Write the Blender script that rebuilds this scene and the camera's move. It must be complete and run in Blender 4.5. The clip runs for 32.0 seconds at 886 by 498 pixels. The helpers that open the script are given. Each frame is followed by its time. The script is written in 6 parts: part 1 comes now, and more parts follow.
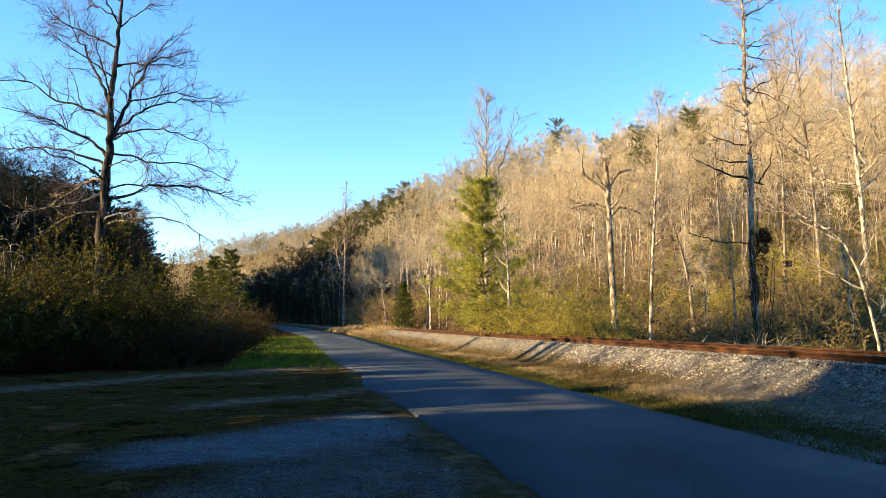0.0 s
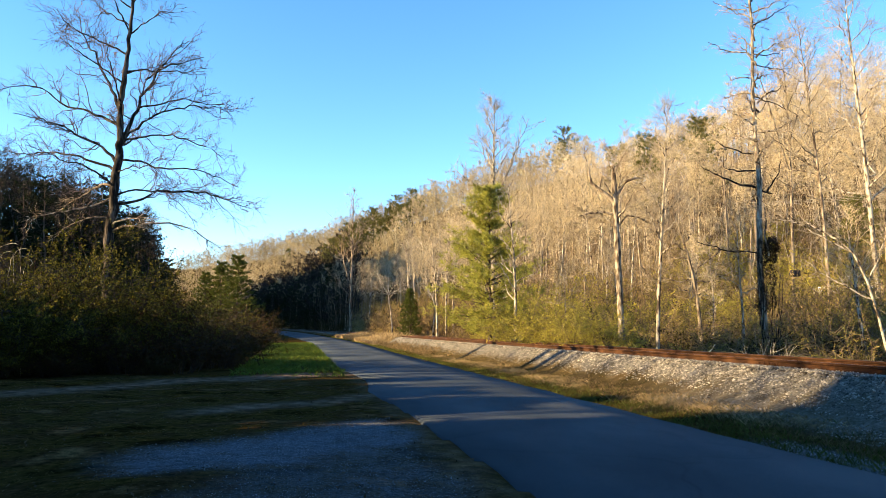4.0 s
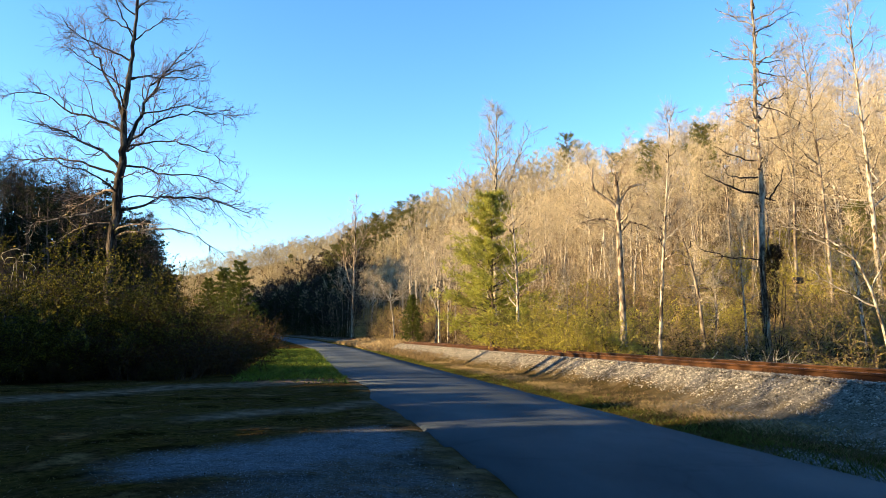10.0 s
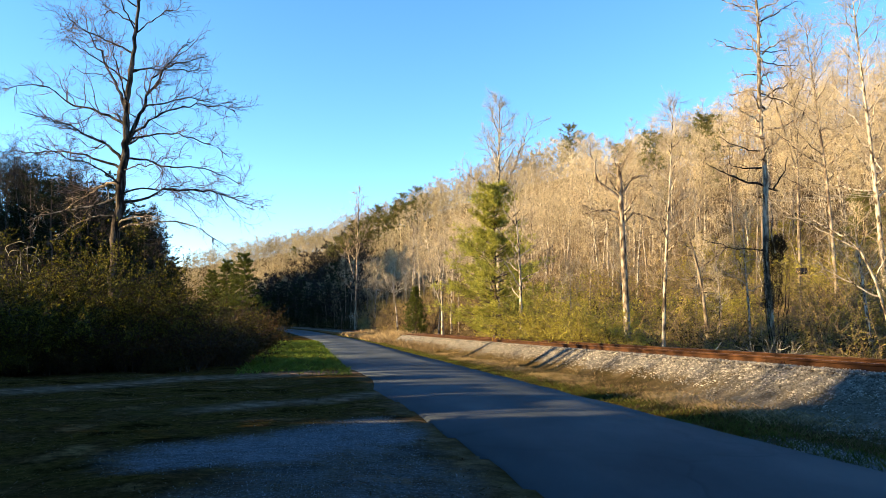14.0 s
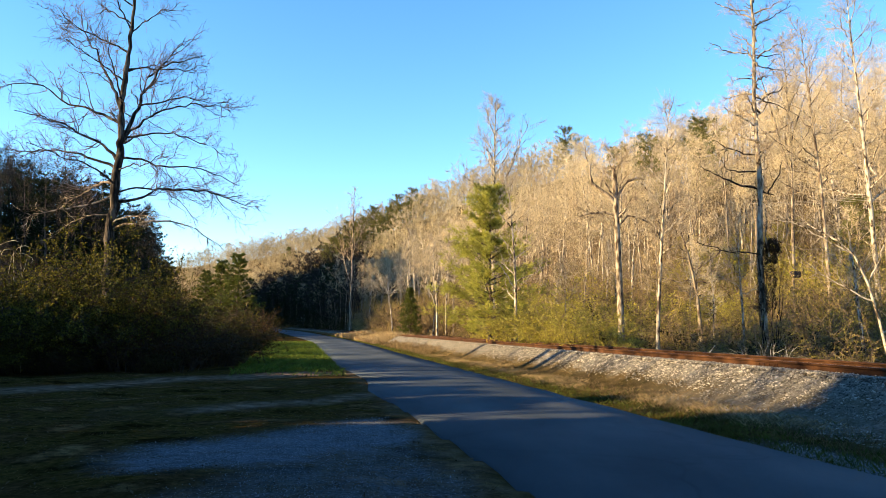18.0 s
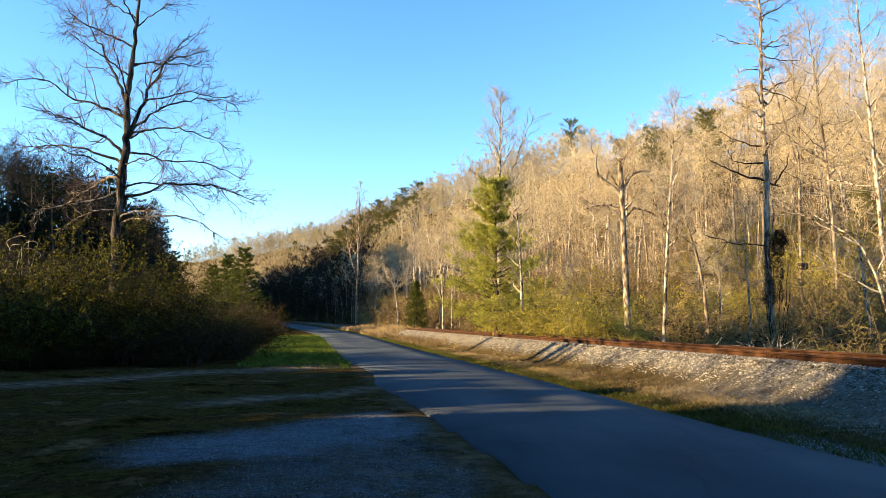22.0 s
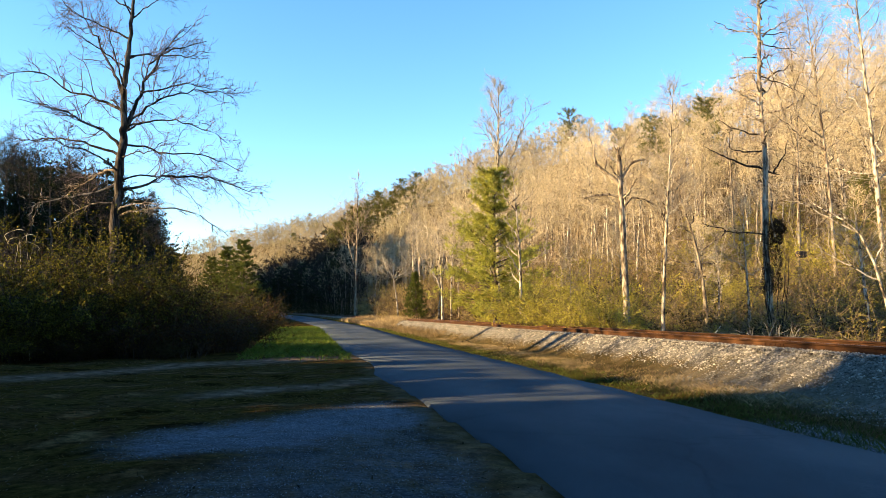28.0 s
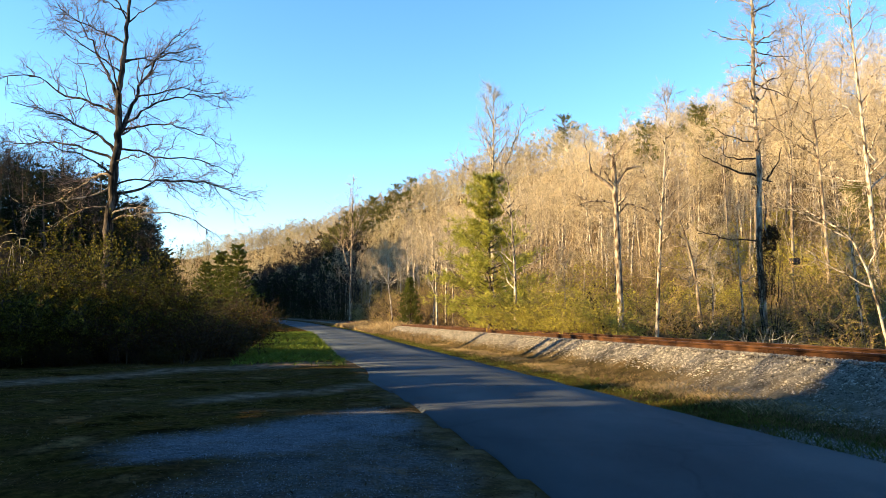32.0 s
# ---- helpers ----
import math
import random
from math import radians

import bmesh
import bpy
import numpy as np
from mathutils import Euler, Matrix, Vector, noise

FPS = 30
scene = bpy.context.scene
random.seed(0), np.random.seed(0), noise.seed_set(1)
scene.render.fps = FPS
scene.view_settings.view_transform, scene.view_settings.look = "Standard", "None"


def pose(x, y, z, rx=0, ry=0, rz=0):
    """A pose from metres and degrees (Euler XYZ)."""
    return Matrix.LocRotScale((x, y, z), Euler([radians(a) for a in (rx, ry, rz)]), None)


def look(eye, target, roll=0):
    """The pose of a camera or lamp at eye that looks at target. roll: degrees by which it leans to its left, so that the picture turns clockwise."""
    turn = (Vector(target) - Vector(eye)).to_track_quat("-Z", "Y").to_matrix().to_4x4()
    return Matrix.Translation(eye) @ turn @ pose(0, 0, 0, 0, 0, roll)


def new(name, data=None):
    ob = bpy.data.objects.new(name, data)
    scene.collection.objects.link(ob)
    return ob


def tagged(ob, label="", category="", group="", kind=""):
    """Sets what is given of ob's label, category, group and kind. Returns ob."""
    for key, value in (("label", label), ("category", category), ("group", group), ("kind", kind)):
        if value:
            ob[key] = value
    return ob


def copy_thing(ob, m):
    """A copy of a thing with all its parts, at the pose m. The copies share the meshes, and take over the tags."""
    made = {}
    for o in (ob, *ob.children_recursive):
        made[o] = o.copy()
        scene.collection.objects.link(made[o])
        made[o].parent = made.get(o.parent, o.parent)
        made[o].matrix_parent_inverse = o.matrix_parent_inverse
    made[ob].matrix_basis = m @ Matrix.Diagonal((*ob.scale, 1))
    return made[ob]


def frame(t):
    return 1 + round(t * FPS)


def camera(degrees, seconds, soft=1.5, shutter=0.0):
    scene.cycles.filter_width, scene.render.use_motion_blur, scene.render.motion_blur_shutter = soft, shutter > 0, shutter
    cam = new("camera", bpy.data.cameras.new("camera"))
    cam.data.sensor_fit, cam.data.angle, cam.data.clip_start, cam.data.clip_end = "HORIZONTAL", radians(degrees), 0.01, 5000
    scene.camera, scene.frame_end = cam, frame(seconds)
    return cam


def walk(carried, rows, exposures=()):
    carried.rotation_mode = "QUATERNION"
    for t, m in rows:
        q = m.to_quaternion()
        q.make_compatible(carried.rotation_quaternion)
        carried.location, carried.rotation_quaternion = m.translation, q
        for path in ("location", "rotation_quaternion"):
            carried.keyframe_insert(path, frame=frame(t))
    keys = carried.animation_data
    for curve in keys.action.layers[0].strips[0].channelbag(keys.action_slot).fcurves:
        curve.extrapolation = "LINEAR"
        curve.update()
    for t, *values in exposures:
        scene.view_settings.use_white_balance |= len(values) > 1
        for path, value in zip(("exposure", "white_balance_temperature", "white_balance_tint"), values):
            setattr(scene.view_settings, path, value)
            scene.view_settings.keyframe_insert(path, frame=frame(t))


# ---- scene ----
cam = camera(64, 32.0, soft=0.8)
# seconds, then the turn in degrees: tilt, lean, pan
VIEWS = [
    (0, 95.79, 0.37, -0.88), (0.5, 95.83, 0.25, -1.02), (1, 95.80, 0.19, -0.96), (1.5, 95.64, 0.14, -0.91),
    (2, 95.48, 0.26, -0.65), (2.5, 95.56, 0.26, -0.62), (4.5, 96.48, -0.17, -0.28), (5, 96.40, 0.01, 0.02),
    (5.5, 96.49, 0.00, -0.05), (6, 96.52, -0.10, -0.11), (6.5, 96.79, -0.06, -0.20), (7, 96.84, 0.02, -0.00),
    (7.5, 96.91, 0.04, -0.10), (8, 96.84, 0.01, 0.01), (8.5, 96.78, -0.11, -0.18), (9, 96.75, -0.11, -0.21),
    (9.5, 96.81, -0.09, -0.11), (10, 96.88, -0.18, -0.20), (10.5, 96.91, -0.10, -0.14), (11, 97.02, -0.01, -0.05),
    (11.5, 97.00, -0.14, -0.23), (12, 96.85, -0.13, -0.15), (12.5, 96.43, -0.17, -0.24), (13, 96.14, 0.00, -0.00),
    (13.5, 96.23, 0.03, 0.13), (14, 96.20, -0.04, 0.06), (14.5, 96.12, -0.04, 0.06), (16.5, 96.37, -0.09, -0.51),
    (17, 96.40, -0.05, -0.32), (17.5, 96.39, -0.09, -0.20), (18, 96.32, -0.34, -0.37), (18.5, 96.35, -0.03, 0.34),
    (19, 96.40, -0.12, -0.08), (19.5, 96.51, -0.19, -0.34), (20, 96.45, -0.14, -0.32), (20.5, 96.51, -0.15, -0.66),
    (21, 96.21, -0.13, -0.40), (21.5, 96.17, -0.21, -0.39), (22, 95.78, -0.14, 0.12), (22.5, 95.18, 0.15, 0.20),
    (23, 95.19, 0.12, 0.28), (23.5, 95.17, 0.10, 0.23), (24, 95.22, 0.08, 0.17), (24.5, 95.31, 0.06, 0.08),
    (25, 95.33, 0.05, 0.05), (25.5, 95.28, 0.06, 0.05), (27.5, 95.07, 0.23, 0.01), (28, 95.02, 0.27, 0.06),
    (28.5, 95.10, 0.24, 0.07), (29, 95.13, 0.27, 0.07), (29.5, 95.18, 0.23, -0.01), (30, 95.23, 0.18, -0.05),
    (30.5, 95.44, 0.28, -0.15), (31, 95.43, 0.15, -0.29), (31.5, 95.51, 0.15, -0.36), (32, 95.47, 0.08, -0.38),
]
EXPOSURE = 1.98
walk(cam, [(t, pose(0, 0, 1.6, rx, ry, rz)) for t, rx, ry, rz in VIEWS], [(0, EXPOSURE, 6800, 10), (18, EXPOSURE, 6800, 10), (23, EXPOSURE + 0.03, 7000, 10), (28, EXPOSURE + 0.1, 7200, 10), (32, EXPOSURE + 0.1, 7200, 10)])

# ---- light ----
SUN_TILT, SUN_BACK = 17.0, 14.0          # degrees above the ground, degrees behind the camera's left
to_sun = Vector((-math.cos(radians(SUN_BACK)) * math.cos(radians(SUN_TILT)),
                 -math.sin(radians(SUN_BACK)) * math.cos(radians(SUN_TILT)), math.sin(radians(SUN_TILT))))
world = bpy.data.worlds.new("world")
scene.world = world
world.use_nodes = True
sky = world.node_tree.nodes.new("ShaderNodeTexSky")
sky.sky_type, sky.sun_disc = "NISHITA", False
sky.sun_elevation, sky.sun_rotation = radians(SUN_TILT), math.atan2(to_sun.x, to_sun.y)
sky.altitude, sky.air_density, sky.dust_density, sky.ozone_density = 2400, 1.0, 0.0, 1.6
world.node_tree.nodes["Background"].inputs["Strength"].default_value = 0.117
tone = world.node_tree.nodes.new("ShaderNodeHueSaturation")
tone.inputs["Hue"].default_value, tone.inputs["Saturation"].default_value = 0.497, 1.25
world.node_tree.links.new(sky.outputs["Color"], tone.inputs["Color"])
world.node_tree.links.new(tone.outputs["Color"], world.node_tree.nodes["Background"].inputs["Color"])
sun = new("sun", bpy.data.lights.new("sun", "SUN"))
sun.data.energy, sun.data.angle, sun.data.color = 5.0, radians(0.6), (1.0, 0.745, 0.40)
sun.matrix_world = look(to_sun * 100, (0, 0, 0))


# ---- materials ----
def nodes_of(name, rough):
    m = bpy.data.materials.new(name)
    m.use_nodes = True
    tree = m.node_tree
    bsdf = tree.nodes["Principled BSDF"]
    bsdf.inputs["Roughness"].default_value = rough
    bsdf.inputs["Specular IOR Level"].default_value = 0.5 if rough < 0.5 else 0.12
    return m, tree, bsdf


def noise_ramp(tree, cols, scale, detail=4.0, stretch=None, lo=0.3, hi=0.7):
    co = tree.nodes.new("ShaderNodeTexCoord")
    tex = tree.nodes.new("ShaderNodeTexNoise")
    tex.inputs["Scale"].default_value, tex.inputs["Detail"].default_value = scale, detail
    source = co.outputs["Object"]
    if stretch:
        mp = tree.nodes.new("ShaderNodeMapping")
        mp.inputs["Scale"].default_value = stretch
        tree.links.new(source, mp.inputs["Vector"])
        source = mp.outputs["Vector"]
    tree.links.new(source, tex.inputs["Vector"])
    ramp = tree.nodes.new("ShaderNodeValToRGB")
    el = ramp.color_ramp.elements
    while len(el) < len(cols):
        el.new(0.5)
    for i, c in enumerate(cols):
        el[i].position = lo + (hi - lo) * i / max(1, len(cols) - 1)
        el[i].color = (*c, 1)
    tree.links.new(tex.outputs["Fac"], ramp.inputs["Fac"])
    return ramp.outputs["Color"], tex.outputs["Fac"]


def mixed(tree, a, b, fac, kind="MIX"):
    n = tree.nodes.new("ShaderNodeMix")
    n.data_type, n.blend_type = "RGBA", kind
    for socket, v in ((n.inputs[0], fac), (n.inputs[6], a), (n.inputs[7], b)):
        if isinstance(v, bpy.types.NodeSocket):
            tree.links.new(v, socket)
        elif isinstance(v, (int, float)):
            socket.default_value = v
        else:
            socket.default_value = (*v, 1)
    return n.outputs[2]


def bumped(tree, bsdf, height, strength, distance):
    b = tree.nodes.new("ShaderNodeBump")
    b.inputs["Strength"].default_value, b.inputs["Distance"].default_value = strength, distance
    tree.links.new(height, b.inputs["Height"])
    tree.links.new(b.outputs["Normal"], bsdf.inputs["Normal"])


def varied(tree, col, source, amount):
    """Lighter and darker from piece to piece."""
    ramp = tree.nodes.new("ShaderNodeMapRange")
    ramp.inputs["To Min"].default_value, ramp.inputs["To Max"].default_value = 1 - amount, 1 + amount
    tree.links.new(source, ramp.inputs["Value"])
    hsv = tree.nodes.new("ShaderNodeHueSaturation")
    tree.links.new(ramp.outputs["Result"], hsv.inputs["Value"])
    tree.links.new(col, hsv.inputs["Color"])
    return hsv.outputs["Color"]


def surface(name, cols, scale, rough=0.8, bump=0.3, fine=40.0, stretch=None, island=0.0, single=0.0, metal=0.0, depth=0.01, lo=0.3, hi=0.7):
    m, tree, bsdf = nodes_of(name, rough)
    col, _ = noise_ramp(tree, cols, scale, 5.0, stretch, lo, hi)
    fine_col, fine_fac = noise_ramp(tree, ((0.72, 0.72, 0.72), (1, 1, 1)), fine, 3.0, stretch)
    col = mixed(tree, col, fine_col, 0.8, "MULTIPLY")
    if island:
        col = varied(tree, col, tree.nodes.new("ShaderNodeNewGeometry").outputs["Random Per Island"], island)
    if single:
        col = varied(tree, col, tree.nodes.new("ShaderNodeObjectInfo").outputs["Random"], single)
    tree.links.new(col, bsdf.inputs["Base Color"])
    bsdf.inputs["Metallic"].default_value = metal
    if bump:
        bumped(tree, bsdf, fine_fac, bump, depth)
    return m


def leafy(name, cols, rough=0.55, through_light=0.3):
    """Leaves: each its own shade of the ramp, some light passing through."""
    m, tree, bsdf = nodes_of(name, rough)
    ramp = tree.nodes.new("ShaderNodeValToRGB")
    el = ramp.color_ramp.elements
    while len(el) < len(cols):
        el.new(0.5)
    for i, c in enumerate(cols):
        el[i].position, el[i].color = i / max(1, len(cols) - 1), (*c, 1)
    tree.links.new(tree.nodes.new("ShaderNodeNewGeometry").outputs["Random Per Island"], ramp.inputs["Fac"])
    patch, _ = noise_ramp(tree, ((0.42, 0.44, 0.38), (1.15, 1.12, 1.05)), 1.5, 3.0)
    col = mixed(tree, ramp.outputs["Color"], patch, 0.9, "MULTIPLY")
    tree.links.new(col, bsdf.inputs["Base Color"])
    trans = tree.nodes.new("ShaderNodeBsdfTranslucent")
    tree.links.new(col, trans.inputs["Color"])
    mix = tree.nodes.new("ShaderNodeMixShader")
    mix.inputs["Fac"].default_value = through_light
    tree.links.new(bsdf.outputs["BSDF"], mix.inputs[1])
    tree.links.new(trans.outputs["BSDF"], mix.inputs[2])
    tree.links.new(mix.outputs["Shader"], tree.nodes["Material Output"].inputs["Surface"])
    return m


def plain(name, col, rough, metal=0.0):
    m, tree, bsdf = nodes_of(name, rough)
    bsdf.inputs["Base Color"].default_value = (*col, 1)
    bsdf.inputs["Metallic"].default_value = metal
    return m


# oak bark; its dark tone also paints shade on the bare woods
OAK_AND_SHADE_BARK = surface("oak_and_shade_bark", ((0.010, 0.008, 0.007), (0.026, 0.020, 0.016), (0.10, 0.082, 0.068)), 7.0, 0.9, 1.0, 20.0, (1, 1, 0.25), depth=0.04, lo=0.38, hi=0.62)
# twig colour raised so that the oak's crown looks sunlit
OAK_TWIG = surface("oak_twig", ((0.075, 0.055, 0.055), (0.16, 0.12, 0.112)), 2.0, 0.85, 0.0, 20.0, island=0.4)
PALE_BARK = surface("pale_bark", ((0.05, 0.037, 0.027), (0.29, 0.24, 0.18), (0.48, 0.42, 0.33)), 6.0, 0.85, 0.9, 22.0, (1, 1, 0.4), depth=0.04, lo=0.40, hi=0.57)
MOTTLED_BARK = surface("mottled_bark", ((0.05, 0.036, 0.026), (0.21, 0.165, 0.12), (0.40, 0.34, 0.26)), 7.0, 0.85, 0.9, 22.0, (1, 1, 0.35), depth=0.04, lo=0.38, hi=0.62)
PALE_TWIG = surface("pale_twig", ((0.24, 0.195, 0.145), (0.40, 0.335, 0.25)), 2.0, 0.85, 0.0, 20.0, island=0.3)
GREY_BARK = surface("grey_bark", ((0.07, 0.05, 0.038), (0.20, 0.155, 0.11), (0.34, 0.28, 0.21)), 5.0, 0.9, 0.8, 18.0, (1, 1, 0.3), depth=0.03, lo=0.4, hi=0.6, single=0.25)
GREY_TWIG = surface("grey_twig", ((0.22, 0.16, 0.11), (0.36, 0.28, 0.19)), 2.0, 0.85, 0.0, 20.0, island=0.35)
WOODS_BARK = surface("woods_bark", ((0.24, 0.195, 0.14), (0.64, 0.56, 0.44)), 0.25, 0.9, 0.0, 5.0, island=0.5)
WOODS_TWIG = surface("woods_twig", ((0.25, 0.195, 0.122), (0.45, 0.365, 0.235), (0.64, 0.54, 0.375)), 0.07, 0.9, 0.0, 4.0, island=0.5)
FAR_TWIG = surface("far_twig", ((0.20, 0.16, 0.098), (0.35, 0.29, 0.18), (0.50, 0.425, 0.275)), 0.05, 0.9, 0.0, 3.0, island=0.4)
PINE_BARK = surface("pine_bark", ((0.05, 0.038, 0.03), (0.14, 0.105, 0.08)), 4.0, 0.9, 0.5, 20.0, (1, 1, 0.3))
PINE_NEEDLE = leafy("pine_needle", ((0.22, 0.23, 0.04), (0.40, 0.40, 0.08), (0.54, 0.52, 0.15)), 0.6, 0.6)
CEDAR_NEEDLE = leafy("cedar_needle", ((0.05, 0.07, 0.014), (0.09, 0.11, 0.02), (0.14, 0.15, 0.035)), 0.6, 0.3)
RIDGE_NEEDLE = leafy("ridge_needle", ((0.08, 0.09, 0.026), (0.14, 0.14, 0.04), (0.20, 0.185, 0.06)), 0.7, 0.3)
# needles darker than hemlock, carrying the shade of hill and bend
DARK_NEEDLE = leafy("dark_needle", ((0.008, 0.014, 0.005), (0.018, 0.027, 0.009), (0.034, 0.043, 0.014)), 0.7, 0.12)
OLIVE_LEAF = leafy("olive_leaf", ((0.10, 0.092, 0.018), (0.25, 0.21, 0.042), (0.42, 0.33, 0.10)), 0.6, 0.42)
# yellow-olive leaf, brightened to make up for sun missing on the thicket
GOLD_LEAF = leafy("gold_leaf", ((0.22, 0.195, 0.032), (0.42, 0.365, 0.058), (0.58, 0.49, 0.12)), 0.6, 0.45)
# hedge, green and russet leaves are darkened to carry the thickets' shade
SHADED_HEDGE_LEAF = leafy("shaded_hedge_leaf", ((0.020, 0.022, 0.003), (0.068, 0.068, 0.009), (0.20, 0.175, 0.026)), 0.6, 0.4)
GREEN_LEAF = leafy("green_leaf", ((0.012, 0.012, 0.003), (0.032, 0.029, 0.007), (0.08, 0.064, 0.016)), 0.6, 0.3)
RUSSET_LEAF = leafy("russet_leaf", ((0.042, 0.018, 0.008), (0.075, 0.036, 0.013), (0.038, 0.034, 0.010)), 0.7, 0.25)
DEAD_LEAF = leafy("dead_leaf", ((0.03, 0.02, 0.014), (0.06, 0.036, 0.02), (0.05, 0.045, 0.02)), 0.7, 0.15)
TAN_LEAF = leafy("tan_leaf", ((0.26, 0.175, 0.07), (0.38, 0.275, 0.12), (0.32, 0.26, 0.08)), 0.7, 0.3)
# brush stem darkened for the shade in the lane-side thicket
SHADED_HEDGE_STEM = surface("shaded_hedge_stem", ((0.024, 0.017, 0.013), (0.058, 0.042, 0.032)), 3.0, 0.9, 0.0, 20.0, island=0.4)
BRUSH_STEM = surface("brush_stem", ((0.09, 0.062, 0.038), (0.30, 0.22, 0.135)), 2.0, 0.9, 0.0, 20.0, island=0.45)
DRY_GRASS = leafy("dry_grass", ((0.11, 0.072, 0.034), (0.20, 0.138, 0.072), (0.28, 0.205, 0.115)), 0.7, 0.3)
STRAW = leafy("straw", ((0.24, 0.165, 0.085), (0.38, 0.275, 0.15), (0.50, 0.385, 0.225)), 0.7, 0.3)
GREEN_GRASS = leafy("green_grass", ((0.055, 0.095, 0.012), (0.105, 0.165, 0.02), (0.16, 0.20, 0.036)), 0.6, 0.4)
VERGE_GRASS = leafy("verge_grass", ((0.040, 0.060, 0.009), (0.085, 0.105, 0.016), (0.15, 0.135, 0.04)), 0.7, 0.35)
DULL_GRASS = leafy("dull_grass", ((0.040, 0.036, 0.008), (0.105, 0.075, 0.022), (0.21, 0.14, 0.062)), 0.7, 0.3)
FALLEN_LEAF = leafy("fallen_leaf", ((0.045, 0.026, 0.013), (0.08, 0.05, 0.026), (0.12, 0.08, 0.046)), 0.7, 0.2)
STONE = surface("ballast_stone", ((0.075, 0.07, 0.062), (0.20, 0.182, 0.156), (0.37, 0.335, 0.285)), 6.0, 0.85, 0.0, 30.0, island=0.5)
PALE_GRAVEL = surface("pale_gravel_stone", ((0.15, 0.15, 0.15), (0.34, 0.34, 0.335)), 6.0, 0.85, 0.0, 30.0, island=0.35)
GRAVEL = surface("gravel_stone", ((0.085, 0.10, 0.12), (0.20, 0.228, 0.262)), 6.0, 0.85, 0.0, 30.0, island=0.3)
RUST = surface("rusty_steel", ((0.02, 0.009, 0.0045), (0.05, 0.022, 0.0095), (0.095, 0.042, 0.018)), 2.5, 0.75, 0.3, 40.0, (1, 1, 1), metal=0.15)
RAIL_TOP = surface("worn_rail_top", ((0.10, 0.06, 0.04), (0.22, 0.16, 0.12)), 3.0, 0.45, 0.1, 60.0, metal=0.6)
TIE_WOOD = surface("creosoted_wood", ((0.035, 0.028, 0.022), (0.10, 0.085, 0.07)), 3.0, 0.9, 0.6, 30.0, (1, 6, 6), single=0.2)
POLE_WOOD = surface("pole_wood", ((0.12, 0.09, 0.065), (0.24, 0.19, 0.15)), 3.0, 0.9, 0.4, 30.0, (1, 1, 0.2))
WIRE = plain("wire", (0.35, 0.32, 0.28), 0.5, 0.5)
WHITE_PAINT = plain("white_car_paint", (0.80, 0.80, 0.78), 0.25)
CAR_GLASS = plain("tinted_glass", (0.012, 0.014, 0.016), 0.05)
TYRE = plain("tyre_rubber", (0.02, 0.02, 0.02), 0.85)
ALLOY = plain("alloy", (0.55, 0.55, 0.56), 0.35, 0.8)
BLACK_TRIM = plain("black_trim", (0.025, 0.025, 0.025), 0.5)
LAMP_CLEAR = plain("headlamp_lens", (0.75, 0.78, 0.8), 0.1)
LAMP_RED = plain("tail_lamp_lens", (0.35, 0.02, 0.02), 0.2)
BOX_DARK = surface("dark_box_paint", ((0.02, 0.016, 0.014), (0.05, 0.04, 0.035)), 5.0, 0.6, 0.1, 30.0)


def asphalt():
    m, tree, bsdf = nodes_of("asphalt", 0.9)
    bsdf.inputs["Specular IOR Level"].default_value = 0.03
    broad, _ = noise_ramp(tree, ((0.038, 0.050, 0.063), (0.060, 0.074, 0.090), (0.090, 0.104, 0.120)), 0.45, 6.0, (1.0, 0.45, 1))
    grain, fac = noise_ramp(tree, ((0.6, 0.6, 0.6), (1.25, 1.22, 1.18)), 90.0, 2.0)
    col = mixed(tree, broad, grain, 0.9, "MULTIPLY")
    # thin cracks
    co = tree.nodes.new("ShaderNodeTexCoord")
    vor = tree.nodes.new("ShaderNodeTexVoronoi")
    vor.feature = "DISTANCE_TO_EDGE"
    vor.inputs["Scale"].default_value = 0.45
    warp = tree.nodes.new("ShaderNodeTexNoise")
    warp.inputs["Scale"].default_value = 1.2
    tree.links.new(co.outputs["Object"], warp.inputs["Vector"])
    tree.links.new(mixed(tree, co.outputs["Object"], warp.outputs["Color"], 0.35), vor.inputs["Vector"])
    edge = tree.nodes.new("ShaderNodeMapRange")
    edge.inputs["From Max"].default_value = 0.012
    edge.inputs["To Min"].default_value, edge.inputs["To Max"].default_value = 0.8, 1.0
    tree.links.new(vor.outputs["Distance"], edge.inputs["Value"])
    col = mixed(tree, col, edge.outputs["Result"], 0.7, "MULTIPLY")
    tree.links.new(col, bsdf.inputs["Base Color"])
    bumped(tree, bsdf, fac, 0.4, 0.004)
    return m


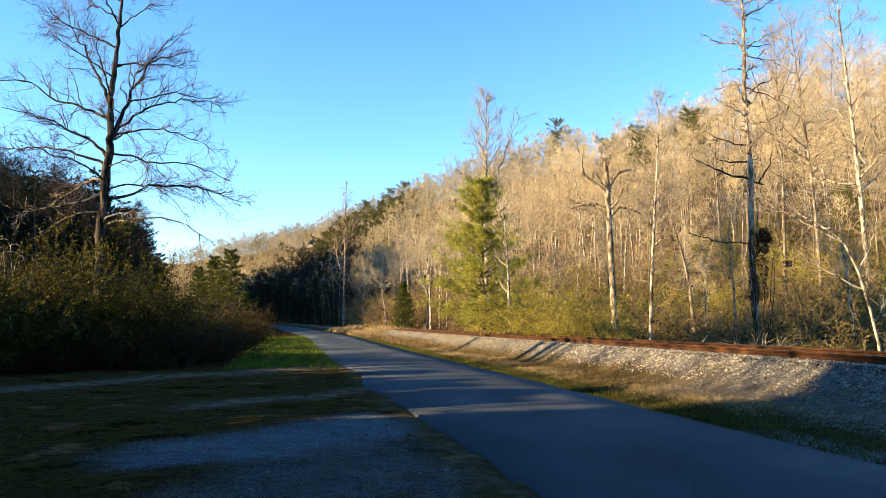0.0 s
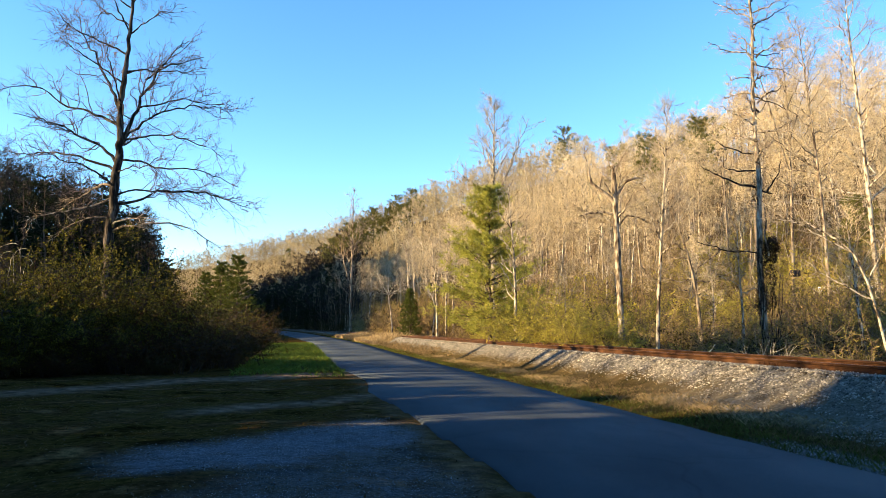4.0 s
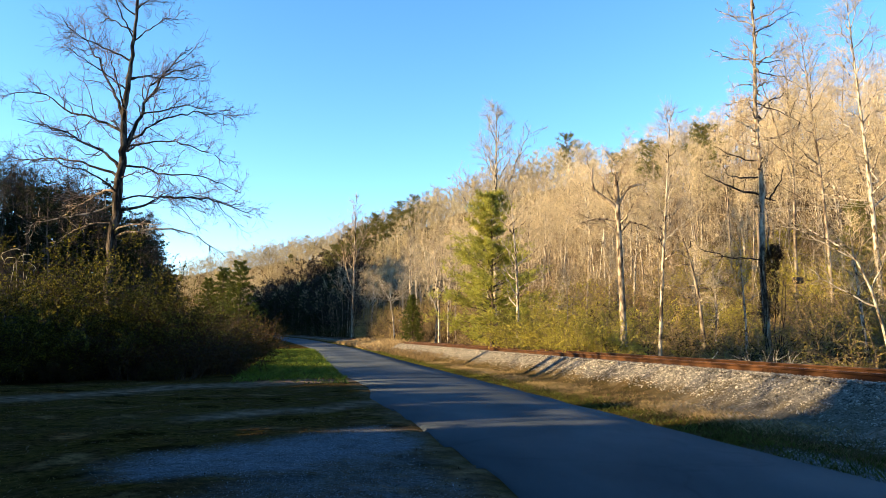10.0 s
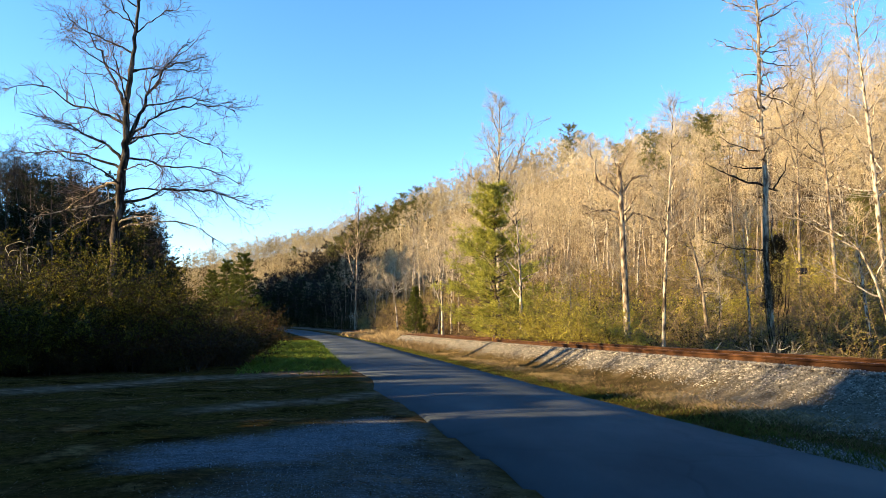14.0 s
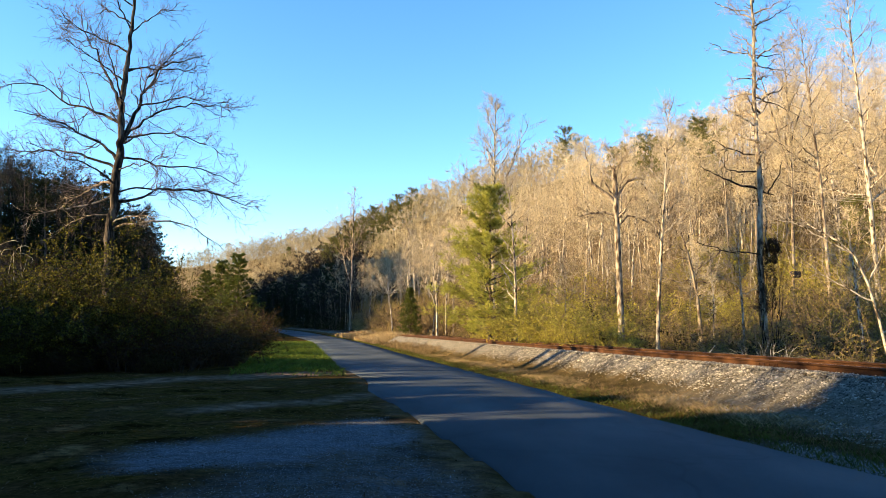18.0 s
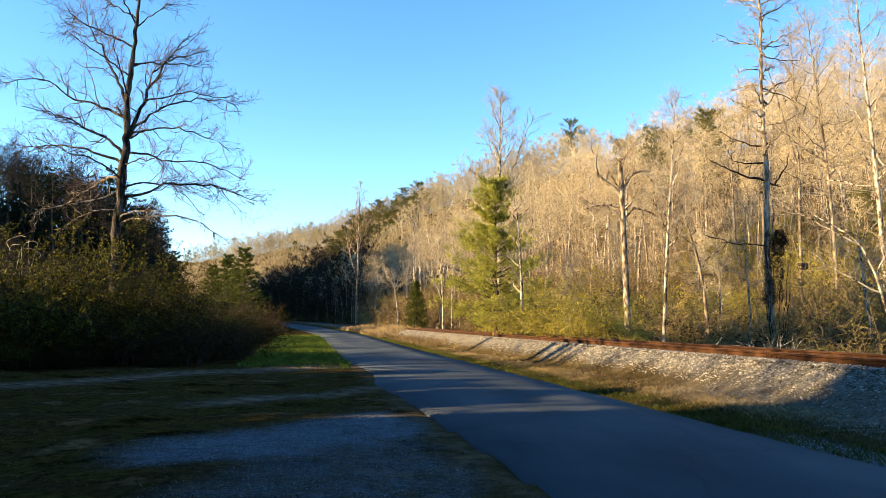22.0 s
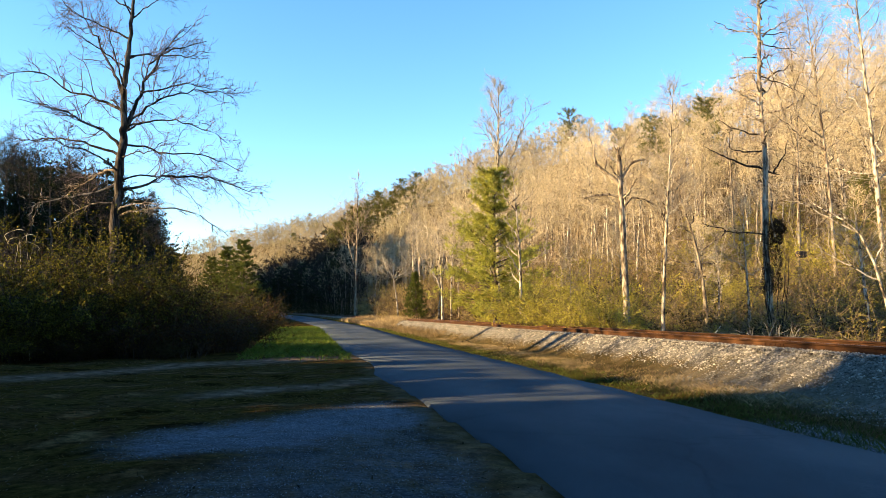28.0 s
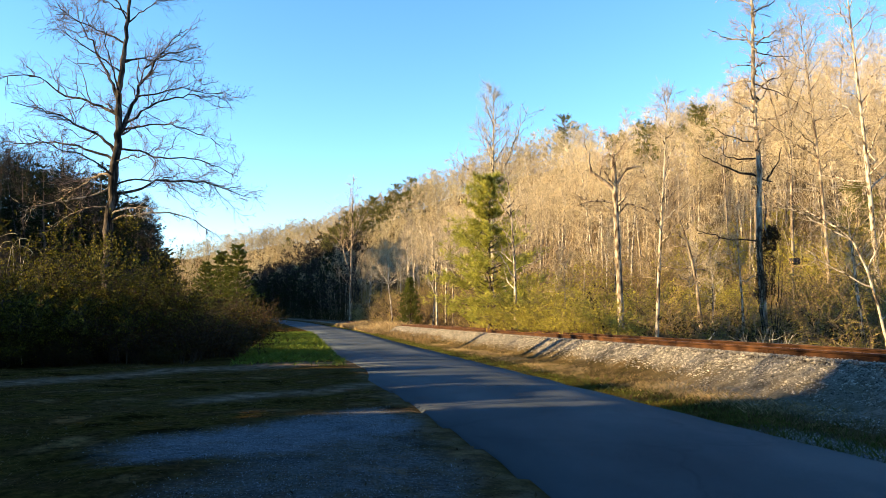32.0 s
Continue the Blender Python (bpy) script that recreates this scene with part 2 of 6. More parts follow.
def earth():
    """One ground: turf, dry grass, gravel and leaf litter, each where the sheet's own marks put it."""
    m, tree, bsdf = nodes_of("earth", 1.0)
    bsdf.inputs["Specular IOR Level"].default_value = 0.0
    turf, _ = noise_ramp(tree, ((0.018, 0.013, 0.005), (0.062, 0.042, 0.013), (0.046, 0.028, 0.013), (0.135, 0.086, 0.042)), 0.9, 9.0, None, 0.34, 0.70)
    tufts, _ = noise_ramp(tree, ((0.4, 0.45, 0.4), (1.45, 1.35, 1.2)), 8.0, 7.0)
    turf = mixed(tree, turf, tufts, 1.0, "MULTIPLY")
    dry, _ = noise_ramp(tree, ((0.035, 0.028, 0.010), (0.10, 0.07, 0.034)), 2.2, 5.0)
    stones, _ = noise_ramp(tree, ((0.045, 0.055, 0.068), (0.15, 0.175, 0.21)), 22.0, 3.0)
    dirt, _ = noise_ramp(tree, ((0.06, 0.042, 0.030), (0.22, 0.158, 0.115)), 3.0, 5.0)
    litter, _ = noise_ramp(tree, ((0.036, 0.025, 0.014), (0.085, 0.060, 0.033), (0.165, 0.118, 0.066)), 0.8, 6.0)
    rock, _ = noise_ramp(tree, ((0.10, 0.095, 0.085), (0.24, 0.225, 0.20)), 14.0, 3.0)
    ragged, fac = noise_ramp(tree, ((0.45, 0.45, 0.45), (1.5, 1.5, 1.5)), 2.6, 6.0)
    col = turf
    for mark, layer in (("dry", dry), ("litter", litter), ("dirt", dirt), ("gravel", stones), ("ballast", rock)):
        at = tree.nodes.new("ShaderNodeAttribute")
        at.attribute_name = mark
        mul = tree.nodes.new("ShaderNodeMath")
        mul.operation, mul.use_clamp = "MULTIPLY", True
        tree.links.new(at.outputs["Fac"], mul.inputs[0])
        tree.links.new(ragged, mul.inputs[1])
        col = mixed(tree, col, layer, mul.outputs["Value"])
    fine_col, fine_fac = noise_ramp(tree, ((0.6, 0.6, 0.6), (1.15, 1.15, 1.15)), 30.0, 4.0)
    tree.links.new(mixed(tree, col, fine_col, 0.8, "MULTIPLY"), bsdf.inputs["Base Color"])
    bumped(tree, bsdf, fine_fac, 0.7, 0.03)
    return m


ASPHALT, EARTH = asphalt(), earth()


# ---- builders ----
def mesh_of(name, V, F, mats, index=None, smooth=False):
    """A mesh of triangles from arrays."""
    V, F = np.asarray(V, np.float32), np.asarray(F, np.int32)
    me = bpy.data.meshes.new(name)
    me.vertices.add(len(V))
    me.vertices.foreach_set("co", V.ravel())
    me.loops.add(F.size)
    me.loops.foreach_set("vertex_index", F.ravel())
    me.polygons.add(len(F))
    me.polygons.foreach_set("loop_start", np.arange(0, F.size, F.shape[1], dtype=np.int32))
    for m in mats:
        me.materials.append(m)
    if index is not None:
        me.polygons.foreach_set("material_index", np.asarray(index, np.int32))
    if smooth:
        me.polygons.foreach_set("use_smooth", np.ones(len(F), bool))
    me.update(calc_edges=True)
    return me


def part(name, shape, material, parent, label=""):
    """One mesh under a thing or a part; shape is a bmesh or a mesh."""
    if isinstance(shape, bmesh.types.BMesh):
        me = bpy.data.meshes.new(name)
        shape.to_mesh(me)
        shape.free()
        me.materials.append(material)
    else:
        me = shape
    ob = new(name, me)
    ob.parent = parent
    return tagged(ob, label)


def thing(name, m, label, category, group=""):
    ob = new(name)
    ob.matrix_basis = m
    return tagged(ob, label, category, group)


class Tubes:
    """Collects tapering round pieces, as triangles."""

    def __init__(self):
        self.V, self.F, self.M = [], [], []

    def add(self, pts, radii, k, mat=0):
        V, F = self.V, self.F
        n = len(pts)
        first = len(V)
        for i, (p, r) in enumerate(zip(pts, radii)):
            if i == n - 1 and r < 0.004 and n > 1:
                V.append(tuple(p))
                continue
            d = (pts[min(i + 1, n - 1)] - pts[max(i - 1, 0)]).normalized()
            ref = Vector((1, 0, 0)) if abs(d.x) < 0.8 else Vector((0, 1, 0))
            u = d.cross(ref).normalized()
            v = d.cross(u)
            for j in range(k):
                a = 2 * math.pi * j / k
                V.append(tuple(p + u * (math.cos(a) * r) + v * (math.sin(a) * r)))
        before = len(F)
        for i in range(n - 1):
            a0 = first + i * k
            if i == n - 2 and radii[-1] < 0.004:
                tip = a0 + k
                F.extend((a0 + j, a0 + (j + 1) % k, tip) for j in range(k))
            else:
                for j in range(k):
                    a, b = a0 + j, a0 + (j + 1) % k
                    F.append((a, b, b + k))
                    F.append((a, b + k, a + k))
        self.M.extend([mat] * (len(F) - before))

    def sliver(self, p, q, w, side, mat=0):
        """A twig too fine to be round."""
        n = len(self.V)
        self.V += [tuple(p - side * w), tuple(p + side * w), tuple(q)]
        self.F.append((n, n + 1, n + 2))
        self.M.append(mat)

    def mesh(self, name, mats):
        return mesh_of(name, self.V, self.F, mats, self.M, True)


def limb(rng, start, way, length, r0, r1, n, wander, lift):
    """A crooked tapering limb: its points and radii."""
    pts, radii = [start.copy()], [r0]
    d, p = way.normalized(), start.copy()
    main = d.copy()
    for i in range(n):
        main = (main + Vector((rng.gauss(0, wander * 0.3), rng.gauss(0, wander * 0.3), rng.gauss(0, wander * 0.3) + lift))).normalized()
        d = (main + Vector((rng.gauss(0, wander), rng.gauss(0, wander), rng.gauss(0, wander))) * 1.1).normalized()
        p = p + d * (length / n)
        pts.append(p.copy())
        radii.append(r0 + (r1 - r0) * (i + 1) / n)
    return pts, radii


def bough(rng, start, heading, rise, end_rise, length, r0, r1, n, wander):
    """A limb that bends from one slope to another on its way out."""
    pts, radii, p = [start.copy()], [r0], start.copy()
    a = radians(heading)
    for i in range(n):
        f = i / max(1, n - 1)
        e = radians(rise + (end_rise - rise) * f + rng.gauss(0, 57 * wander))
        a += rng.gauss(0, wander * 0.7)
        p = p + Vector((math.cos(a) * math.cos(e), math.sin(a) * math.cos(e), math.sin(e))) * (length / n)
        pts.append(p.copy())
        radii.append(r0 + (r1 - r0) * ((i + 1) / n) ** 0.7)
    return pts, radii


def along(pts, f):
    i = min(int(f * (len(pts) - 1)), len(pts) - 2)
    g = f * (len(pts) - 1) - i
    return pts[i].lerp(pts[i + 1], g), (pts[i + 1] - pts[i]).normalized()


def sideways(rng, d, angle):
    ref = Vector((rng.gauss(0, 1), rng.gauss(0, 1), rng.gauss(0, 1)))
    s = d.cross(ref).normalized()
    return d * math.cos(angle) + s * math.sin(angle)


def bare_tree(seed, h, r, limbs, first, spread, rise, subs, twigs, wander=0.12, lean=(0, 0), twig_len=0.8, thin=0.012, sides=8, droop=0.0, low=1.0, cuts=(8, 4, 2), full=0.65, steep=70):
    """A leafless tree as two sets of tubes: trunk, and limbs with twigs. spread: the longest limb; rise: degrees above level;
    low: length of the lowest limbs against the middle ones."""
    rng = random.Random(seed)
    trunk, crown = Tubes(), Tubes()
    n = 14 if cuts[0] > 4 else 7
    pts, radii = [], []
    sway = rng.uniform(0, 6.28)
    for i in range(n + 1):
        f = i / n
        w = wander * 1.6 * math.sin(f * 5 + sway) * f
        pts.append(Vector((lean[0] * f ** 1.3 + w * math.cos(sway), lean[1] * f + w * math.sin(sway), h * f - 0.3 * (i == 0))))
        radii.append(r * (1.35 if i == 0 else rng.uniform(0.92, 1.08)) * max(0.06, (1 - f) ** 0.8))
    trunk.add(pts, radii, sides)
    turn = rng.uniform(0, 6.28)
    for i in range(limbs):
        f = first + (0.97 - first) * (i + rng.uniform(0, 0.8)) / limbs
        p, d = along(pts, f)
        turn += 2.4 + rng.uniform(-0.5, 0.5)
        g = (f - first) / (1 - first)
        length = spread * (low + (1 - low) * min(1, g * 3)) * (1 - g) ** full * rng.uniform(0.65, 1.1) + 0.4
        ang = radians(rise + (steep - rise) * g * 0.7 + rng.uniform(-12, 12))
        way = Vector((math.cos(turn) * math.cos(ang), math.sin(turn) * math.cos(ang), math.sin(ang)))
        rl = min(r * 0.28 * (1 - g) ** 0.5 + 0.012, 0.03 + length * 0.017)
        lp, lr = limb(rng, p, way, length, rl, 0.012, cuts[0], wander * 1.6, 0.03 - droop)
        crown.add(lp, lr, 5 if cuts[0] > 4 else 3)
        for j in range(subs):
            q = 0.22 + 0.78 * (j + rng.random()) / subs
            sp, sd = along(lp, min(q, 0.99))
            sl = length * rng.uniform(0.25, 0.5) * (1.15 - 0.6 * q) + 0.25
            w2 = sideways(rng, sd, radians(rng.uniform(28, 62)))
            w2.z += 0.12
            bp, br = limb(rng, sp, w2, sl, max(0.010, rl * 0.38 * (1 - 0.5 * q)), thin * 0.6, cuts[1], wander * 1.8, 0.03)
            crown.add(bp, br, 3, 1)
            for _ in range(twigs):
                tp, td = along(bp, rng.uniform(0.2, 0.99))
                tl = twig_len * rng.uniform(0.4, 1.0)
                w3 = sideways(rng, td, radians(rng.uniform(20, 60)))
                w3.z += 0.1
                if cuts[2] == 0:
                    crown.sliver(tp, tp + w3.normalized() * tl, thin * 0.8, sideways(rng, w3.normalized(), 1.57), 1)
                    continue
                ep, er = limb(rng, tp, w3, tl, thin * 0.75, 0.002, cuts[2], wander * 1.8, 0.02)
                crown.add(ep, er, 3, 1)
    return trunk, crown


def needle_tree(seed, h, r, width, whorls, arms, tufts, needles, size, first=0.12, droop=0.1, ragged=0.25, thick=0.10, point=0.75):
    """An evergreen: trunk tubes, and crown tubes plus needle sprays."""
    rng = random.Random(seed)
    trunk, arms_t = Tubes(), Tubes()
    pts = [Vector((0, 0, -0.3))] + [Vector((rng.gauss(0, 0.05), rng.gauss(0, 0.05), h * i / 8)) for i in range(1, 9)]
    trunk.add(pts, [r * max(0.05, 1 - i / 8) for i in range(9)], 7)
    V, F = [], []
    for w in range(whorls):
        f = first + (0.98 - first) * (w + rng.uniform(-0.3, 0.3)) / whorls
        f = min(max(f, first), 0.985)
        for a in range(arms):
            ang = 2 * math.pi * (a + rng.uniform(-0.3, 0.3)) / arms + w * 0.9
            g = (f - first) / (1 - first)
            length = width * (1 - g) ** point * (0.55 + 0.45 * min(1, (g + 0.12) * 5)) * rng.uniform(1 - 2 * ragged, 1 + ragged) + 0.15
            up = -droop + 0.55 * g
            way = Vector((math.cos(ang), math.sin(ang), up))
            lp, lr = limb(rng, Vector((0, 0, f * h)), way, length, 0.012 + r * 0.22 * (1 - g), 0.004, 4, 0.07, 0.035)
            arms_t.add(lp, lr, 3)
            for t in range(max(2, int(tufts * (0.35 + 0.65 * length / width)))):
                p, d = along(lp, min(0.995, 0.25 + 0.75 * rng.random() ** 0.8))
                p = p + Vector((rng.gauss(0, 0.10), rng.gauss(0, 0.10), rng.gauss(0, 0.06))) * (length * 0.7)
                for _ in range(needles):
                    q = (d * 0.6 + Vector((rng.gauss(0, 0.6), rng.gauss(0, 0.6), rng.gauss(0.15, 0.45)))).normalized()
                    s = q.cross(Vector((rng.gauss(0, 1), rng.gauss(0, 1), rng.gauss(0, 1)))).normalized() * (size * thick)
                    L = size * rng.uniform(0.6, 1.2)
                    b = len(V)
                    V += [tuple(p - s), tuple(p + s), tuple(p + q * L)]
                    F.append((b, b + 1, b + 2))
    return trunk, arms_t, V, F


def leaf_cloud(rng, lobes, count, size, V=None, F=None):
    """Small leaves thick on the outside of overlapping lobes (x, y, z, rx, rz)."""
    V, F = ([] if V is None else V), ([] if F is None else F)
    total = sum(l[3] ** 2 for l in lobes)
    for x, y, z, rx, rz in lobes:
        for _ in range(int(count * rx * rx / total)):
            u = rng.uniform(-0.55, 1.0)
            a = rng.uniform(0, 6.283)
            c = math.sqrt(1 - u * u)
            q = (0.55 + 0.5 * rng.random() ** 0.6) * (1 + 0.18 * math.sin(a * 5 + u * 7 + x * 3))
            p = Vector((x + rx * c * math.cos(a) * q, y + rx * c * math.sin(a) * q, max(0.02, z + rz * u * q)))
            n = Vector((rng.gauss(0, 1), rng.gauss(0, 1), rng.gauss(0.4, 1))).normalized()
            s = n.cross(Vector((rng.gauss(0, 1), rng.gauss(0, 1), rng.gauss(0, 1)))).normalized()
            t = n.cross(s)
            L = size * rng.uniform(0.6, 1.3)
            b = len(V)
            V += [tuple(p - s * L), tuple(p + t * (L * 0.55)), tuple(p + s * L)]
            F.append((b, b + 1, b + 2))
    return V, F


def shrub_parts(seed, h, w, stems, leaves, size, lobes=9, sprigs=500):
    rng = random.Random(seed)
    tubes = Tubes()
    for _ in range(stems):
        a, tilt = rng.uniform(0, 6.28), rng.uniform(0.1, 0.75)
        way = Vector((math.cos(a) * tilt, math.sin(a) * tilt, 1))
        base = Vector((rng.gauss(0, w * 0.16), rng.gauss(0, w * 0.16), -0.15))
        pts, rad = limb(rng, base, way, h * rng.uniform(0.7, 1.2), 0.022, 0.005, 4, 0.2, -0.04)
        tubes.add(pts, rad, 3)
        for _ in range(5):
            p, d = along(pts, rng.uniform(0.3, 0.98))
            bp, br = limb(rng, p, sideways(rng, d, rng.uniform(0.4, 1.0)), h * rng.uniform(0.15, 0.4), 0.010, 0.002, 2, 0.25, 0.0)
            tubes.add(bp, br, 3)
    for _ in range(sprigs):
        a, q = rng.uniform(0, 6.28), rng.random() ** 0.5
        p = Vector((math.cos(a) * q * w * 0.5, math.sin(a) * q * w * 0.5, h * rng.uniform(0.05, 0.85) * (1.1 - 0.5 * q)))
        d = Vector((math.cos(a) * 0.6 + rng.gauss(0, 0.4), math.sin(a) * 0.6 + rng.gauss(0, 0.4), rng.gauss(0.5, 0.5))).normalized()
        tubes.sliver(p, p + d * h * rng.uniform(0.08, 0.26), 0.009, sideways(rng, d, 1.57))
    spots = []
    for _ in range(lobes):
        a, q = rng.uniform(0, 6.28), rng.random() ** 0.6
        rx = w * rng.uniform(0.13, 0.30)
        z = h * rng.uniform(0.12, 0.8) * (1 - 0.35 * q)
        spots.append((math.cos(a) * q * w * 0.36, math.sin(a) * q * w * 0.36, z, rx, min(rx * 1.1, h * 0.3)))
    V, F = leaf_cloud(rng, spots, leaves, size)
    return tubes, V, F


# ---- the lie of the land ----
def smooth_line(pts, step=10):
    """A smooth line through points."""
    P = [np.array(p, float) for p in pts]
    P = [2 * P[0] - P[1]] + P + [2 * P[-1] - P[-2]]
    out = []
    for i in range(1, len(P) - 2):
        a, b, c, d = P[i - 1:i + 3]
        for k in range(step):
            t = k / step
            out.append(0.5 * (2 * b + (c - a) * t + (2 * a - 5 * b + 4 * c - d) * t * t + (3 * b - a - 3 * c + d) * t ** 3))
    out.append(P[-2])
    return np.array(out)


LANE = smooth_line([(20.0, -80, 0), (4.33, 0, 0), (-4.6, 45, 0), (-9.9, 70, 0.15), (-18, 98, 0.5), (-26, 125, 0.75), (-34, 148, 0.95),
                    (-50, 190, 1.3), (-90, 260, 1.6), (-190, 390, 2.0), (-340, 520, 2.5)])
TRACK = smooth_line([(27.3, -80, 0.74), (11.3, 0, 0.74), (8.75, 12.7, 0.74), (7.6, 18.5, 0.74), (4.0, 34.5, 0.74), (-3.95, 71, 0.74),
                     (-8.2, 87, 0.78), (-15.2, 110, 0.85), (-25.2, 142, 1.0), (-44, 190, 1.3), (-84, 260, 1.6), (-184, 394, 2.0), (-334, 526, 2.5)])
FAR_ROAD = smooth_line([(150, 20, 4.5), (95, 34, 4.3), (60, 45, 4.1), (40, 52, 4.0), (25, 58, 3.9), (16, 62, 3.8), (10.5, 68, 3.6),
                        (5.4, 80, 3.4), (-1.5, 100, 3.2), (-11, 130, 3.0), (-28, 178, 3.0), (-62, 245, 3.0), (-150, 370, 3.2), (-310, 500, 3.5)])


def offset(line, X, Y):
    """How far right of a line the points lie, the line's height there, and the way along it."""
    X, Y = np.asarray(X, float), np.asarray(Y, float)
    best, side, height, run = np.full(X.shape, 1e9), np.zeros(X.shape), np.zeros(X.shape), np.zeros(X.shape)
    done = 0.0
    for a, b in zip(line[:-1], line[1:]):
        e = b - a
        L2 = e[0] ** 2 + e[1] ** 2
        t = np.clip(((X - a[0]) * e[0] + (Y - a[1]) * e[1]) / L2, 0, 1)
        dx, dy = X - a[0] - t * e[0], Y - a[1] - t * e[1]
        d = np.hypot(dx, dy)
        near = d < best
        best = np.where(near, d, best)
        side = np.where(near, np.where(e[1] * (X - a[0]) - e[0] * (Y - a[1]) >= 0, d, -d), side)
        height = np.where(near, a[2] + t * e[2], height)
        run = np.where(near, done + t * math.sqrt(L2), run)
        done += math.sqrt(L2)
    return side, height, run


def ease(a, b, v):
    t = np.clip((v - a) / (b - a), 0, 1)
    return t * t * (3 - 2 * t)


def rolls(X, Y, size, seed):
    return (np.sin(X / size + seed) * np.cos(Y / size * 1.3 + seed * 2.1) + 0.5 * np.sin(X / size * 2.3 - Y / size * 1.7 + seed * 3)
            + 0.25 * np.cos(X / size * 4.1 + Y / size * 3.7 + seed)) / 1.75


def land(X, Y):
    """Height of the ground."""
    dl, zl, _ = offset(LANE, X, Y)
    dt, zt, _ = offset(TRACK, X, Y)
    df, zf, _ = offset(FAR_ROAD, X, Y)
    bumps = rolls(X, Y, 1.1, 0.4) * 0.045 + rolls(X, Y, 4.0, 1.7) * 0.07
    # beside the lane
    left = np.maximum(-dl - 2.3, 0)
    hill_top = 46 + 72 * ease(58, 98, Y) - 76 * ease(240, 310, Y)
    rise = np.maximum(left - LEFT_FLAT, 0) * (0.44 + 0.12 * ease(50, 85, Y)) + np.maximum(left - 42, 0) * 0.55 * ease(92, 118, Y) + rolls(X, Y, 28, 3.1) * 2.2 * ease(20, 50, left)
    z_left = zl - 0.02 + bumps * ease(0.2, 1.5, left) + hill_top * (1 - np.exp(-np.maximum(rise, 0) / hill_top))
    # verge and ballast bank
    right = np.maximum(dl - 2.2, 0)
    z_verge = zl - 0.02 + 0.06 * np.minimum(right, 3) + bumps * 0.6 * ease(0.2, 1.0, right)
    bank = zt + 0.03 - np.maximum(np.abs(dt) - 1.2, 0) * 0.55
    # thicket between the track and the far road, then the hill
    gap, back = np.maximum(dt - 2.6, 0), np.maximum(-df - 3.2, 0)
    f = gap / (gap + back + 0.01)
    z_low = -0.25 + (zf - 0.15 + 0.25) * ease(0.15, 1.0, f) + bumps * 2.5
    up = np.maximum(df - 3.6, 0)
    ridge = 80 - 14 * ease(130, 180, Y)
    top = 33 + 7 * ease(150, 260, Y) + 1 * ease(230, 300, Y) + 9 * np.exp(-((Y - 222) / 42) ** 2) + rolls(X, Y, 34, 5.0) * 3.5
    z_hill = zf - 0.15 + bumps * 2 + top * (ease(-12, ridge, up) - ease(-12, ridge, 0 * up)) - 22 * ease(ridge, ridge + 120, up) + rolls(X, Y, 14, 2.0) * ease(3, 20, up)
    z_right = np.where(df > -3.2, z_hill, z_low)
    z = np.where(dl < 0, z_left, np.where(dt < 0, z_verge, z_right))
    z = np.where(np.abs(dt) < 4, np.maximum(z, bank), z)
    return z, dl, dt, df


LEFT_FLAT = 19.0


def ground_z(x, y):
    return float(land(np.array([x]), np.array([y]))[0][0])


def steps(*runs):
    out = [runs[0][0]]
    for a, b, d in runs:
        n = max(1, round((b - a) / d))
        out += [a + (b - a) * (i + 1) / n for i in range(n)]
    return np.array(out)


def near_line(X, Y, pts, half, soft):
    d = np.full(X.shape, 1e9)
    for (ax, ay), (bx, by) in zip(pts[:-1], pts[1:]):
        t = np.clip(((X - ax) * (bx - ax) + (Y - ay) * (by - ay)) / ((bx - ax) ** 2 + (by - ay) ** 2), 0, 1)
        d = np.minimum(d, np.hypot(X - ax - t * (bx - ax), Y - ay - t * (by - ay)))
    return 1 - ease(half - soft, half + soft, d)


PULL_OFF = [(0.75, 12.2), (-0.5, 11.8), (-2.2, 9.8), (-2.8, 9.1)]
DIRT_TRACK = [(-2.2, 25.8), (-5.0, 24.8), (-7.6, 22.8), (-10.4, 18.0), (-16, 12)]
SPUR = [(-0.9, 18.4), (-2.2, 16.6), (-4.6, 14.2)]


